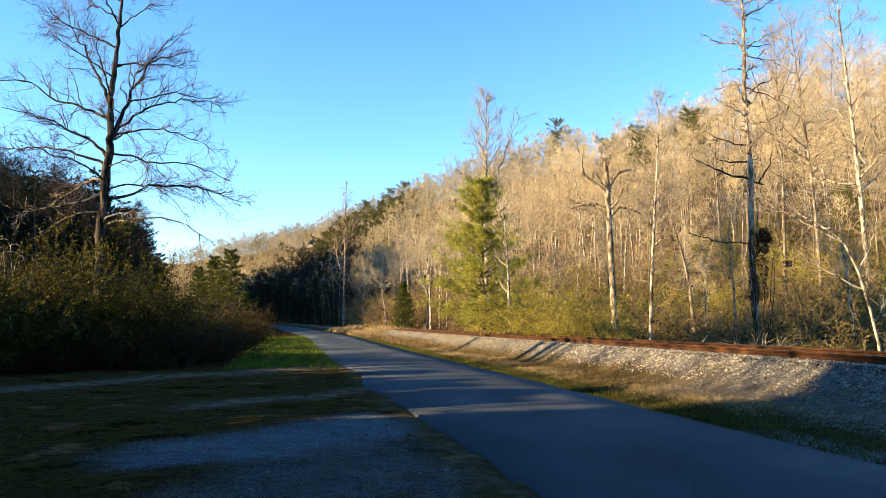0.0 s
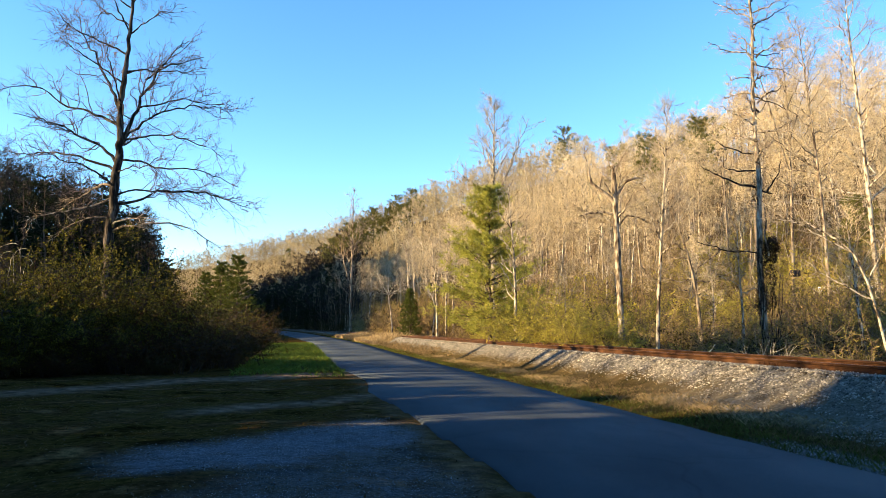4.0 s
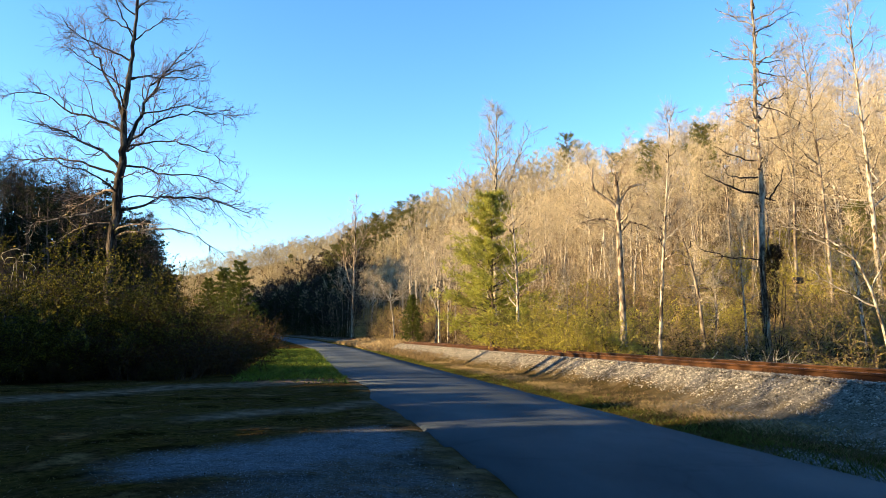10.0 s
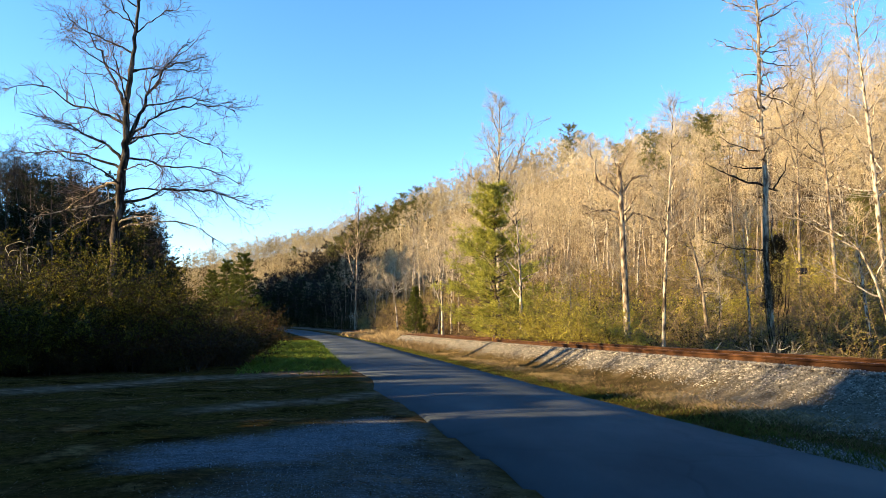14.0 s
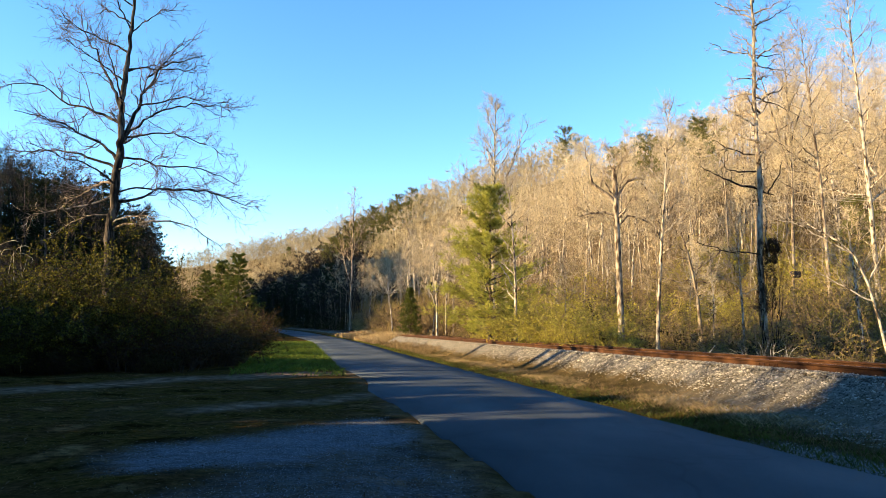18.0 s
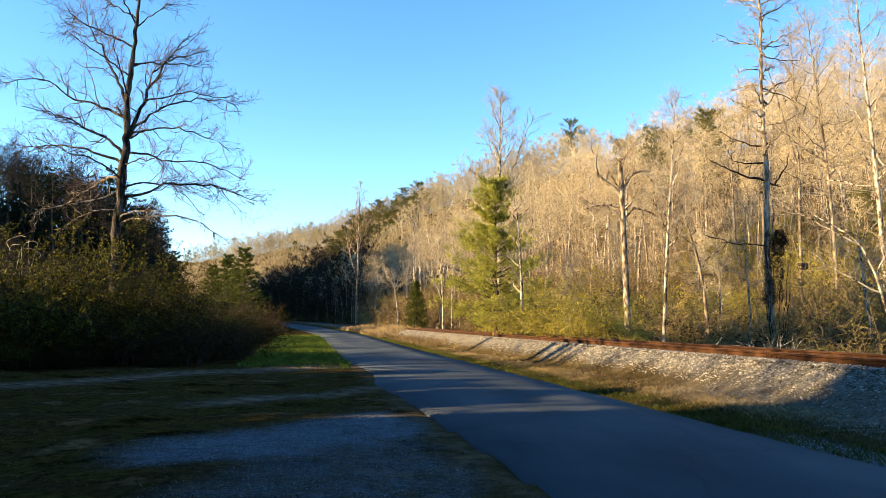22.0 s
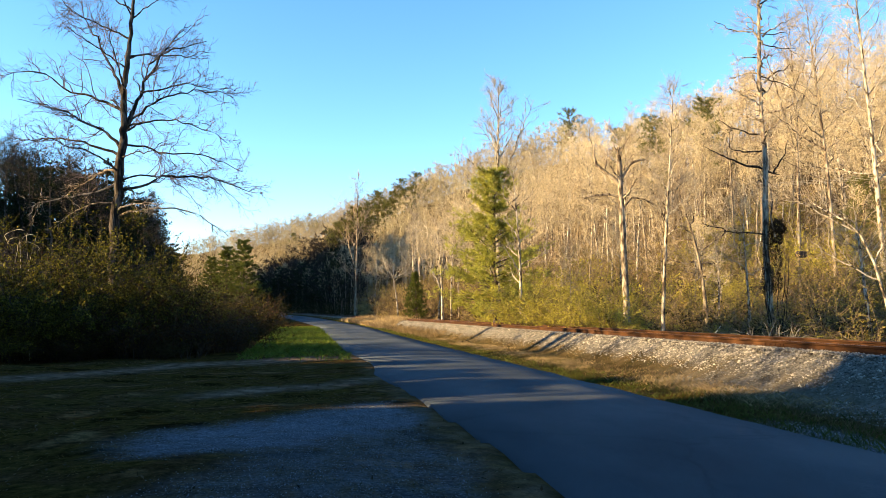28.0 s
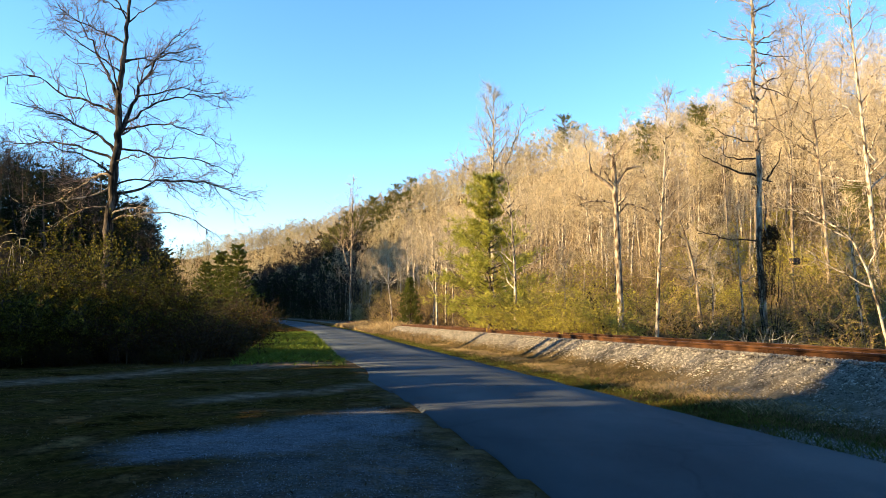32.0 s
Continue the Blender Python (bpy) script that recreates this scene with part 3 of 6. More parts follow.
def marks(X, Y, dl, dt, df):
    """Where turf gives way to gravel, dirt, dry grass and fallen leaves."""
    ragged = rolls(X, Y, 0.7, 2.2) * 0.35
    gravel = near_line(X + ragged, Y + ragged, PULL_OFF, 1.15, 0.5)
    gravel = np.maximum(gravel, 0.42 * near_line(X + ragged, Y + ragged, [(-0.6, 10.6), (-0.75, 8.5), (-0.8, 5.0), (-0.6, 2.0)], 1.55, 0.6))
    gravel = gravel * ease(2.35, 2.85, -dl + ragged * 0.6)
    gravel = np.maximum(gravel, (1 - ease(0.15, 0.42, np.abs(dl - 2.36 + ragged * 0.4))) * (1 - ease(8.8, 11.0, Y)) * 0.95)
    dirt = near_line(X, Y + ragged, DIRT_TRACK, 0.75, 0.6) * 0.8
    dirt = np.maximum(dirt, near_line(X, Y + ragged, SPUR, 0.45, 0.35) * 0.7)
    dirt = np.maximum(dirt, (1 - ease(0.1, 0.45, np.abs(dl + 2.25 + ragged * 0.5))) * 0.35)
    ballast = np.where(np.abs(dt) < 1.0, 1.0, 1 - ease(1.45, 2.1, np.abs(dt) + ragged * 0.9))
    ballast = np.maximum(ballast, 0.55 * (1 - ease(2.4, 3.6, np.abs(dt) + ragged)) * (1 - ease(13, 19, Y)) * (dl > 3.0))
    dry = ease(3.0, 3.9, dl + ragged * 1.3) * (dt < 0)
    dry = np.maximum(dry, 0.25 * ease(-0.2, 0.8, rolls(X, Y, 1.6, 8.0)) * (dl < 0))
    litter = np.maximum(ease(2.5, 4.5, dt), ease(LEFT_FLAT - 5, LEFT_FLAT, -dl))
    return {"gravel": gravel, "dirt": dirt, "ballast": ballast, "dry": dry, "litter": litter}


def build_ground():
    xs = steps((-900, -200, 35), (-200, -60, 5), (-60, -20, 1.3), (-20, 20, 0.33), (20, 60, 1.3), (60, 200, 5), (200, 900, 35))
    ys = steps((-900, -60, 40), (-60, -2, 2.5), (-2, 40, 0.33), (40, 130, 1.2), (130, 300, 4), (300, 900, 20))
    X, Y = np.meshgrid(xs, ys)
    Z, dl, dt, df = land(X, Y)
    Z = Z - 0.06 * (np.abs(dl) < 2.0) - 0.05 * (np.abs(df) < 2.8)
    nx, ny = len(xs), len(ys)
    i = (np.arange(ny - 1)[:, None] * nx + np.arange(nx - 1)[None, :]).ravel()
    F = np.stack([i, i + 1, i + nx + 1, i + nx], 1)
    me = mesh_of("ground", np.stack([X, Y, Z], -1).reshape(-1, 3), F, [EARTH], None, True)
    for name, v in marks(X, Y, dl, dt, df).items():
        me.attributes.new(name, "FLOAT", "POINT").data.foreach_set("value", v.ravel().astype(np.float32))
    tagged(new("ground", me), "valley floor and hillsides of turf, gravel and fallen leaves", "ground", kind="structure")


build_ground()


def strip(name, line, half, lift, thick, mat, first=0, last=None, ragged=0.0, mouth=0.0):
    """A paved band along a line, with edges that drop; mouth: how far it widens where the side track joins."""
    L = line[first:last]
    bm = bmesh.new()
    rng = random.Random(5)
    prev = None
    dense = [L[i] + (L[i + 1] - L[i]) * k / 6 for i in range(len(L) - 1) for k in range(6)] + [L[-1]]
    for i, p in enumerate(dense):
        q = dense[min(i + 1, len(dense) - 1)] - dense[max(i - 1, 0)]
        n = Vector((q[1], -q[0], 0)).normalized()
        c = Vector(p)
        row = []
        for s, dz in ((-1.03, -thick), (-1, 0), (-0.5, 0.025), (0, 0.035), (0.5, 0.025), (1, 0), (1.03, -thick)):
            w = half * s + (rng.gauss(0, ragged) if abs(s) >= 1 else 0)
            if s <= -1:
                w -= mouth * (max(math.exp(-((p[1] - 18.5) / 2.6) ** 2), 1.3 * float(ease(20, 32, p[1]))) - 0.55 * float(ease(13, 7, p[1])))
            row.append(bm.verts.new(c + n * w + Vector((0, 0, lift + dz))))
        if prev:
            for a in range(6):
                bm.faces.new((prev[a], prev[a + 1], row[a + 1], row[a])).smooth = True
        prev = row
    bmesh.ops.recalc_face_normals(bm, faces=bm.faces)
    me = bpy.data.meshes.new(name)
    bm.to_mesh(me)
    bm.free()
    me.materials.append(mat)
    return new(name, me)


tagged(strip("road", LANE, 2.07, 0.0, 0.08, ASPHALT, ragged=0.03, mouth=0.34), "narrow grey asphalt lane with crumbled edges", "road", kind="structure")
tagged(strip("road_across_the_track", FAR_ROAD, 2.9, -0.08, 0.1, ASPHALT), "asphalt road along the foot of the wooded hill", "road", kind="structure")


# ---- railway ----
def rail_mesh(side, step=1):
    """A flat-bottomed rail along the track."""
    prof = [(-0.075, 0), (-0.075, 0.012), (-0.02, 0.03), (-0.011, 0.05), (-0.011, 0.125), (-0.037, 0.145), (-0.037, 0.176), (-0.028, 0.184),
            (0.028, 0.184), (0.037, 0.176), (0.037, 0.145), (0.011, 0.125), (0.011, 0.05), (0.02, 0.03), (0.075, 0.012), (0.075, 0)]
    bm = bmesh.new()
    prev = None
    pts = TRACK
    for i, p in enumerate(pts):
        q = pts[min(i + 1, len(pts) - 1)] - pts[max(i - 1, 0)]
        n = Vector((q[1], -q[0], 0)).normalized()
        row = [bm.verts.new(Vector(p) + n * (side * 0.755 + a) + Vector((0, 0, b))) for a, b in prof]
        if prev:
            for k in range(len(prof)):
                j = (k + 1) % len(prof)
                face = bm.faces.new((prev[k], prev[j], row[j], row[k]))
                face.material_index = 1 if k == 7 else 0
        prev = row
    bmesh.ops.recalc_face_normals(bm, faces=bm.faces)
    me = bpy.data.meshes.new("rail")
    bm.to_mesh(me)
    bm.free()
    me.materials.append(RUST)
    me.materials.append(RAIL_TOP)
    return me


def box(bm, x, y, z, sx, sy, sz, bevel=0.0, m=None):
    """A box centred at x, y, z, its edges eased."""
    r = bmesh.ops.create_cube(bm, size=1.0, matrix=(m or Matrix()) @ Matrix.Translation((x, y, z)) @ Matrix.Diagonal((sx, sy, sz, 1)))
    if bevel:
        edges = list({e for v in r["verts"] for e in v.link_edges})
        bmesh.ops.bevel(bm, geom=edges, offset=bevel, segments=1, affect="EDGES")


def track_point(run):
    """Place and heading at a distance along the track."""
    seg = np.hypot(*(TRACK[1:, :2] - TRACK[:-1, :2]).T)
    acc = np.concatenate([[0], np.cumsum(seg)])
    i = min(max(int(np.searchsorted(acc, run)) - 1, 0), len(seg) - 1)
    f = (run - acc[i]) / seg[i]
    p, q = TRACK[i] + (TRACK[i + 1] - TRACK[i]) * f, TRACK[i + 1] - TRACK[i]
    return Vector(p), math.atan2(q[1], q[0])


def build_track():
    track = thing("railway_track", pose(0, 0, 0), "single railway track with rust-brown rails on pale ballast", "railway track")
    part("rail", rail_mesh(-1), RUST, track, "rust-brown steel rail")
    part("rail", rail_mesh(1), RUST, track, "rust-brown steel rail")
    bm = bmesh.new()
    box(bm, 0, 0, 0, 0.23, 2.6, 0.17, 0.012)
    me = bpy.data.meshes.new("tie")
    bm.to_mesh(me)
    bm.free()
    me.materials.append(TIE_WOOD)
    for i in range(220):
        p, a = track_point(80 + i * 0.56)
        tie = part("tie", me, TIE_WOOD, track, "" if i else "dark creosoted wooden tie")
        tie.matrix_basis = Matrix.Translation(p + Vector((0, 0, -0.075))) @ Matrix.Rotation(a, 4, "Z")
    # bolted joints in the near rail
    for run in (98.0, 110.0, 122.0):
        p, a = track_point(run)
        m = Matrix.Translation(p) @ Matrix.Rotation(a, 4, "Z")
        bm = bmesh.new()
        box(bm, 0, 0.755 + 0.024, 0.085, 0.7, 0.02, 0.07, 0.006)
        bar = part("joint_bar", bm, RUST, track)
        bar.matrix_basis = m
        for k in range(4):
            bm = bmesh.new()
            box(bm, -0.26 + 0.173 * k, 0.755 + 0.042, 0.085, 0.035, 0.025, 0.035, 0.005)
            part("bolt", bm, RUST, bar)


build_track()
# ---- trees ----
def extra_limbs(seed, crown, pts_of, rows, subs, twigs, thin=0.012, wander=0.16, twig_len=0.8):
    """Single limbs that set a tree apart: start (x, y, z), heading, rise, length, radius."""
    rng = random.Random(seed)
    for (x, y, z), az, rise, length, r in rows:
        a, e = radians(az), radians(rise)
        way = Vector((math.cos(a) * math.cos(e), math.sin(a) * math.cos(e), math.sin(e)))
        lp, lr = limb(rng, Vector((x, y, z)), way, length, r, 0.012, 12, wander, 0.015)
        crown.add(lp, lr, 6)
        for j in range(int(subs * length)):
            q = 0.2 + 0.78 * rng.random()
            sp, sd = along(lp, q)
            w2 = sideways(rng, sd, radians(rng.uniform(25, 65)))
            w2.z += 0.15
            bp, br = limb(rng, sp, w2, length * rng.uniform(0.14, 0.34) * (1.2 - 0.6 * q) + 0.2, max(0.011, r * 0.34 * (1 - 0.6 * q)), thin * 0.6, 4, wander * 1.2, 0.02)
            crown.add(bp, br, 3, 1)
            for _ in range(twigs):
                tp, td = along(bp, rng.uniform(0.15, 0.99))
                w3 = sideways(rng, td, radians(rng.uniform(20, 60)))
                w3.z += 0.1
                ep, er = limb(rng, tp, w3, twig_len * rng.uniform(0.35, 1.0), thin * 0.75, 0.002, 2, wander * 1.3, 0.02)
                crown.add(ep, er, 3, 1)


def plant_bare(name, x, y, label, trunk, crown, bark, twig, group="", turn=0.0, size=1.0):
    ob = thing(name, pose(x, y, ground_z(x, y), 0, 0, turn), label, "tree", group)
    ob.scale = (size, size, size)
    part("trunk", trunk.mesh("trunk", [bark]), bark, ob)
    part("crown", crown.mesh("crown", [bark, twig]), twig, ob)
    return ob


# the tall oak by the thicket
def oak():
    """Trunk, crown and dead limbs; each bough: start x and height, heading, slope at its foot and tip, length, radius."""
    rng = random.Random(11)
    trunk, crown, dead = Tubes(), Tubes(), Tubes()
    spine = [Vector(p) for p in ((0, 0, -0.3), (-0.03, 0, 2.5), (0.0, 0, 5), (0.08, 0, 7), (0.2, 0, 9.2), (0.3, 0, 10.2), (0.16, 0, 11.6), (0.3, 0, 13), (0.42, 0, 14.6), (0.5, 0, 16.4), (0.45, 0, 18.4), (0.6, 0, 20.4))]
    girth = [0.32, 0.235, 0.21, 0.195, 0.19, 0.165, 0.12, 0.105, 0.09, 0.07, 0.045, 0.015]
    pts, radii = [], []
    for k in range(45):
        f = k / 44 * 11
        i = min(int(f), 10)
        pts.append(spine[i].lerp(spine[i + 1], f - i) + Vector((rng.gauss(0, 0.035), rng.gauss(0, 0.035), 0)))
        radii.append((girth[i] + (girth[i + 1] - girth[i]) * (f - i)) * rng.uniform(0.88, 1.14))
    trunk.add(pts, radii, 12)
    boughs = [
        (0.35, 10.1, 2, 74, 50, 5.4, 0.13), (0.12, 9.2, 182, 44, -4, 4.8, 0.10), (0.10, 8.8, 172, 20, -4, 5.4, 0.08),
        (0.2, 10.9, 186, 26, 4, 6.2, 0.085), (0.15, 11.7, 178, 66, 28, 6.0, 0.095), (0.4, 14.3, 184, 12, 46, 3.6, 0.06),
        (0.3, 12.9, 205, 32, 18, 3.0, 0.05), (0.45, 15.7, 176, 34, 12, 2.8, 0.05), (0.45, 16.6, 190, 40, 20, 2.6, 0.045),
        (0.5, 10.4, 4, 46, -2, 5.4, 0.075), (0.95, 11.7, 12, 24, -10, 4.2, 0.055), (0.4, 10.2, 352, 28, -38, 4.4, 0.06),
        (0.2, 9.3, 4, 4, -22, 5.2, 0.065), (0.15, 8.7, 345, 2, 12, 3.2, 0.045), (0.08, 7.0, 0, 26, -24, 6.2, 0.09),
        (0.1, 7.6, 12, 18, -6, 5.6, 0.055), (0.35, 13.5, 6, 4, 28, 3.6, 0.055), (0.48, 15.3, 350, 34, 0, 2.4, 0.045),
        (1.3, 13.1, 22, 52, 18, 2.7, 0.05), (0.5, 16.8, 8, 40, 10, 2.8, 0.045), (0.5, 17.8, 170, 45, 25, 2.2, 0.035),
        (0.5, 18.3, 20, 45, 25, 2.2, 0.035), (0.1, 8.0, 262, 22, 5, 4.2, 0.07), (0.2, 9.8, 95, 24, 10, 4.6, 0.08),
        (0.2, 11.8, 285, 30, 18, 3.8, 0.06), (0.35, 13.4, 75, 34, 22, 3.6, 0.055), (0.45, 15.4, 255, 38, 26, 3.0, 0.045),
        (0.48, 16.8, 100, 42, 28, 2.6, 0.04), (0.1, 8.2, 150, 14, -10, 4.6, 0.065), (0.3, 10.7, 155, 30, 14, 4.6, 0.065),
    ]
    for x, z, heading, rise, end_rise, length, r in boughs:
        lp, lr = bough(rng, Vector((x, 0, z)), heading, rise, end_rise, length * 1.1, r * 0.9, 0.013, int(6 + length * 2.2), 0.22)
        crown.add(lp, lr, 6)
        for _ in range(int(length * 3.4)):
            q = 0.18 + 0.8 * rng.random()
            sp, sd = along(lp, q)
            w2 = sideways(rng, sd, radians(rng.uniform(25, 70)))
            w2.z = w2.z * 0.8 + 0.12
            sl = length * rng.uniform(0.16, 0.42) * (1.25 - 0.7 * q) + 0.25
            bp, br = limb(rng, sp, w2, sl, max(0.013, r * 0.36 * (1 - 0.5 * q)), 0.006, 6, 0.26, 0.015)
            crown.add(bp, br, 4, 1)
            for _ in range(int(3 + sl * 3.2)):
                tp, td = along(bp, rng.uniform(0.15, 0.99))
                w3 = sideways(rng, td, radians(rng.uniform(22, 65)))
                ep, er = limb(rng, tp, w3, rng.uniform(0.3, 0.95), 0.0085, 0.004, 3, 0.3, 0.01)
                crown.add(ep, er, 3, 1)
                for _ in range(2):
                    up, ud = along(ep, rng.uniform(0.2, 0.95))
                    w4 = sideways(rng, ud, radians(rng.uniform(25, 70)))
                    crown.sliver(up, up + w4 * rng.uniform(0.15, 0.4), 0.0055, sideways(rng, w4, 1.57), 1)
    rng = random.Random(19)
    for x, z, heading, rise, end_rise, length, r in ((0.05, 5.9, 354, 34, -44, 5.6, 0.07), (-0.05, 8.1, 172, 6, -34, 3.4, 0.06), (-0.05, 7.5, 196, -14, -24, 3.8, 0.05),
                                                     (-0.1, 6.6, 215, 5, -45, 2.6, 0.045), (0.05, 6.2, 320, 20, -30, 3.0, 0.05)):
        lp, lr = bough(rng, Vector((x, 0, z)), heading, rise, end_rise, length, r, 0.014, 14, 0.17)
        dead.add(lp, lr, 6)
        for _ in range(int(length * 3.6)):
            sp, sd = along(lp, rng.uniform(0.25, 0.98))
            bp, br = limb(rng, sp, sideways(rng, sd, rng.uniform(0.5, 1.2)), rng.uniform(0.3, 1.1), 0.016, 0.005, 5, 0.32, -0.02)
            dead.add(bp, br, 4)
            for _ in range(4):
                tp, td = along(bp, rng.uniform(0.2, 0.98))
                ep, er = limb(rng, tp, sideways(rng, td, rng.uniform(0.4, 1.1)), rng.uniform(0.2, 0.55), 0.008, 0.004, 2, 0.3, 0.0)
                dead.add(ep, er, 3)
    ob = plant_bare("oak_tree", -14.95, 32, "tall leafless oak with crooked dark limbs above a thicket", trunk, crown, OAK_AND_SHADE_BARK, OAK_TWIG)
    part("dead_limb", dead.mesh("dead_limb", [GREY_BARK]), GREY_BARK, ob, "bleached crooked dead limbs")


oak()

# pale trees beyond the track
t, c = bare_tree(21, 21, 0.26, 24, 0.42, 4.6, 35, 9, 9, 0.10, (0.3, 0), 1.0, 0.013, 8)
extra_limbs(22, c, None, [((0.1, 0, 10.5), 20, 68, 9.5, 0.16), ((0, 0, 12.0), 180, 45, 5.0, 0.10)], 2.5, 6, 0.016, 0.10)
plant_bare("sycamore_tree", 4.6, 60, "tall pale forked sycamore rising behind a pine", t, c, PALE_BARK, PALE_TWIG)

t, c = bare_tree(31, 9.6, 0.11, 16, 0.25, 1.9, 25, 5, 4, 0.08, (-0.25, 0), 0.7, 0.012, 7)
plant_bare("young_sycamore_tree", 4.35, 40, "slender white-barked young sycamore beside the pine", t, c, PALE_BARK, PALE_TWIG)

t, c = bare_tree(41, 10.6, 0.2, 9, 0.6, 1.5, 20, 7, 8, 0.10, (-0.15, 0), 0.7, 0.009, 9)
t.V, t.F, t.M = [], [], []
t.add([Vector((0, 0, -0.3)), Vector((-0.02, 0, 2)), Vector((-0.08, 0, 4.5)), Vector((-0.14, 0, 7)), Vector((-0.18, 0, 8.6)), Vector((-0.2, 0, 9.6))],
      [0.20, 0.15, 0.142, 0.132, 0.125, 0.08], 10)
old = Tubes()
for pts, rad in (([(-0.12, 0, 7.7), (-0.45, 0, 8.1), (-0.9, 0, 8.45), (-1.25, 0.05, 8.75), (-1.36, 0.05, 9.2), (-1.32, 0, 9.8)], [0.11, 0.10, 0.085, 0.075, 0.055, 0.02]),
                 ([(-0.16, 0, 8.0), (0.12, 0, 8.5), (0.4, 0, 8.85), (0.85, 0, 9.0), (1.25, 0, 8.95)], [0.10, 0.085, 0.07, 0.05, 0.015]),
                 ([(-0.14, 0, 7.2), (-0.7, 0, 7.35), (-1.4, 0, 7.3), (-2.0, 0, 7.1)], [0.06, 0.05, 0.04, 0.015]),
                 ([(-0.1, 0, 6.6), (0.4, 0, 7.2), (1.0, 0.05, 7.1), (1.7, 0.05, 6.7), (2.2, 0, 6.5)], [0.06, 0.05, 0.045, 0.035, 0.012]),
                 ([(-0.9, 0, 8.45), (-0.8, 0, 8.9), (-0.7, 0, 9.5)], [0.05, 0.035, 0.01])):
    old.add([Vector(p) for p in pts], rad, 7)
extra_limbs(42, c, None, [((-1.32, 0, 9.5), 120, 60, 1.2, 0.03), ((-0.2, 0, 9.3), 80, 70, 1.3, 0.04), ((1.0, 0, 9.0), 20, 40, 1.0, 0.03), ((-1.4, 0, 7.3), 190, 20, 1.0, 0.03), ((1.2, 0, 7.0), 10, 20, 1.3, 0.03)],
            6.0, 6, 0.010, 0.22, 0.6)
plant_bare("old_tree", 8.55, 33.2, "stout pale tree with a broken top and stubby crooked limbs", t, c, MOTTLED_BARK, GREY_TWIG)
part("dead_limb", old.mesh("dead_limb", [GREY_BARK]), GREY_BARK, [o for o in scene.objects if o.name == "old_tree"][0], "crooked dark dead limbs")

t, c = bare_tree(51, 12.4, 0.10, 20, 0.4, 2.0, 35, 8, 8, 0.09, (0.9, 0), 0.8, 0.009, 8)
plant_bare("birch_like_tree", 9.95, 32.5, "slim white-barked tree leaning a little", t, c, PALE_BARK, PALE_TWIG)

t, c = bare_tree(61, 9.5, 0.12, 14, 0.35, 2.6, 20, 5, 5, 0.22, (-1.3, 0.3), 0.7, 0.012, 8)
plant_bare("leaning_tree", 13.2, 35.5, "leaning crooked grey tree in the thicket", t, c, GREY_BARK, GREY_TWIG)

t, c = bare_tree(71, 18.5, 0.15, 24, 0.46, 1.7, 14, 7, 9, 0.15, (0.25, 0), 0.6, 0.008, 9, 0.0, 0.9)
# a crooked trunk with knobs and broken stubs
t.V, t.F, t.M = [], [], []
knot = random.Random(70)
spine = [Vector((0.05 * math.sin(z * 0.9 + 1.0) + 0.06 + 0.003 * z + knot.gauss(0, 0.02), 0, z)) for z in [-0.3] + [0.7 * k for k in range(1, 28)]]
t.add(spine, [0.20 if k == 0 else max(0.02, 0.135 * (1 - k / 34)) * knot.uniform(0.84, 1.16) for k in range(28)], 9)
for k in range(46):
    p, d = along(spine, knot.uniform(0.38, 0.98))
    a = knot.uniform(0, 6.28)
    t.add([p, p + Vector((math.cos(a) * 0.12, math.sin(a) * 0.12, 0.04)), p + Vector((math.cos(a), math.sin(a), knot.uniform(-0.3, 0.9))) * knot.uniform(0.2, 0.45)], [0.022, 0.016, 0.008], 4)
dark = Tubes()
extra_limbs(72, dark, None, [((0.0, 0, 7.6), 184, 14, 2.5, 0.055), ((0.05, 0, 7.5), 4, -14, 0.7, 0.05), ((0.45, 0, 7.4), 20, 62, 1.6, 0.04), ((0.0, 0, 8.3), 178, -4, 1.7, 0.04),
                             ((0.0, 0, 9.0), 176, 10, 1.8, 0.035), ((0.05, 0, 4.9), 186, 4, 2.8, 0.03), ((0.1, 0, 11.4), 4, -24, 1.5, 0.035), ((0.1, 0, 12.8), 2, -8, 1.6, 0.03),
                             ((0.1, 0, 13.2), 6, 0, 1.3, 0.03), ((0.1, 0, 14.4), 8, 28, 2.2, 0.03)], 2.2, 3, 0.010, 0.16, 0.45)
bright = Tubes()
extra_limbs(74, bright, None, [((0.0, 0, 13.2), 176, 4, 1.9, 0.035), ((0.0, 0, 12.2), 200, -4, 1.2, 0.03), ((0.0, 0, 10.2), 184, 20, 1.9, 0.03), ((0.1, 0, 10.6), 20, 40, 1.9, 0.03),
                               ((0.0, 0, 15.0), 170, 10, 1.6, 0.03), ((0.3, -0.2, 4.8), 80, 86, 3.4, 0.035)], 2.2, 4, 0.010, 0.2, 0.45)

vine_rng = random.Random(73)
vines = Tubes()
for k in range(10):
    a = vine_rng.uniform(0, 6.28)
    pts, rad = limb(vine_rng, Vector((0.35 * math.cos(a) + 0.25, 0.3 * math.sin(a), 0.2)), Vector((0.02, 0, 1)), vine_rng.uniform(3.2, 5.6), 0.022, 0.008, 8, 0.09, 0.05)
    vines.add(pts, rad, 4)
big = plant_bare("vine_clad_tree", 12.86, 28.2, "tall tree with vines, and dark leaves standing for shade on its lower trunk", t, c, MOTTLED_BARK, GREY_TWIG)
tagged(part("dead_limb", dark.mesh("dead_limb", [OAK_AND_SHADE_BARK, OAK_AND_SHADE_BARK]), OAK_AND_SHADE_BARK, big, "crooked dark dead limbs"), "crooked dark dead limbs", kind="stuff")
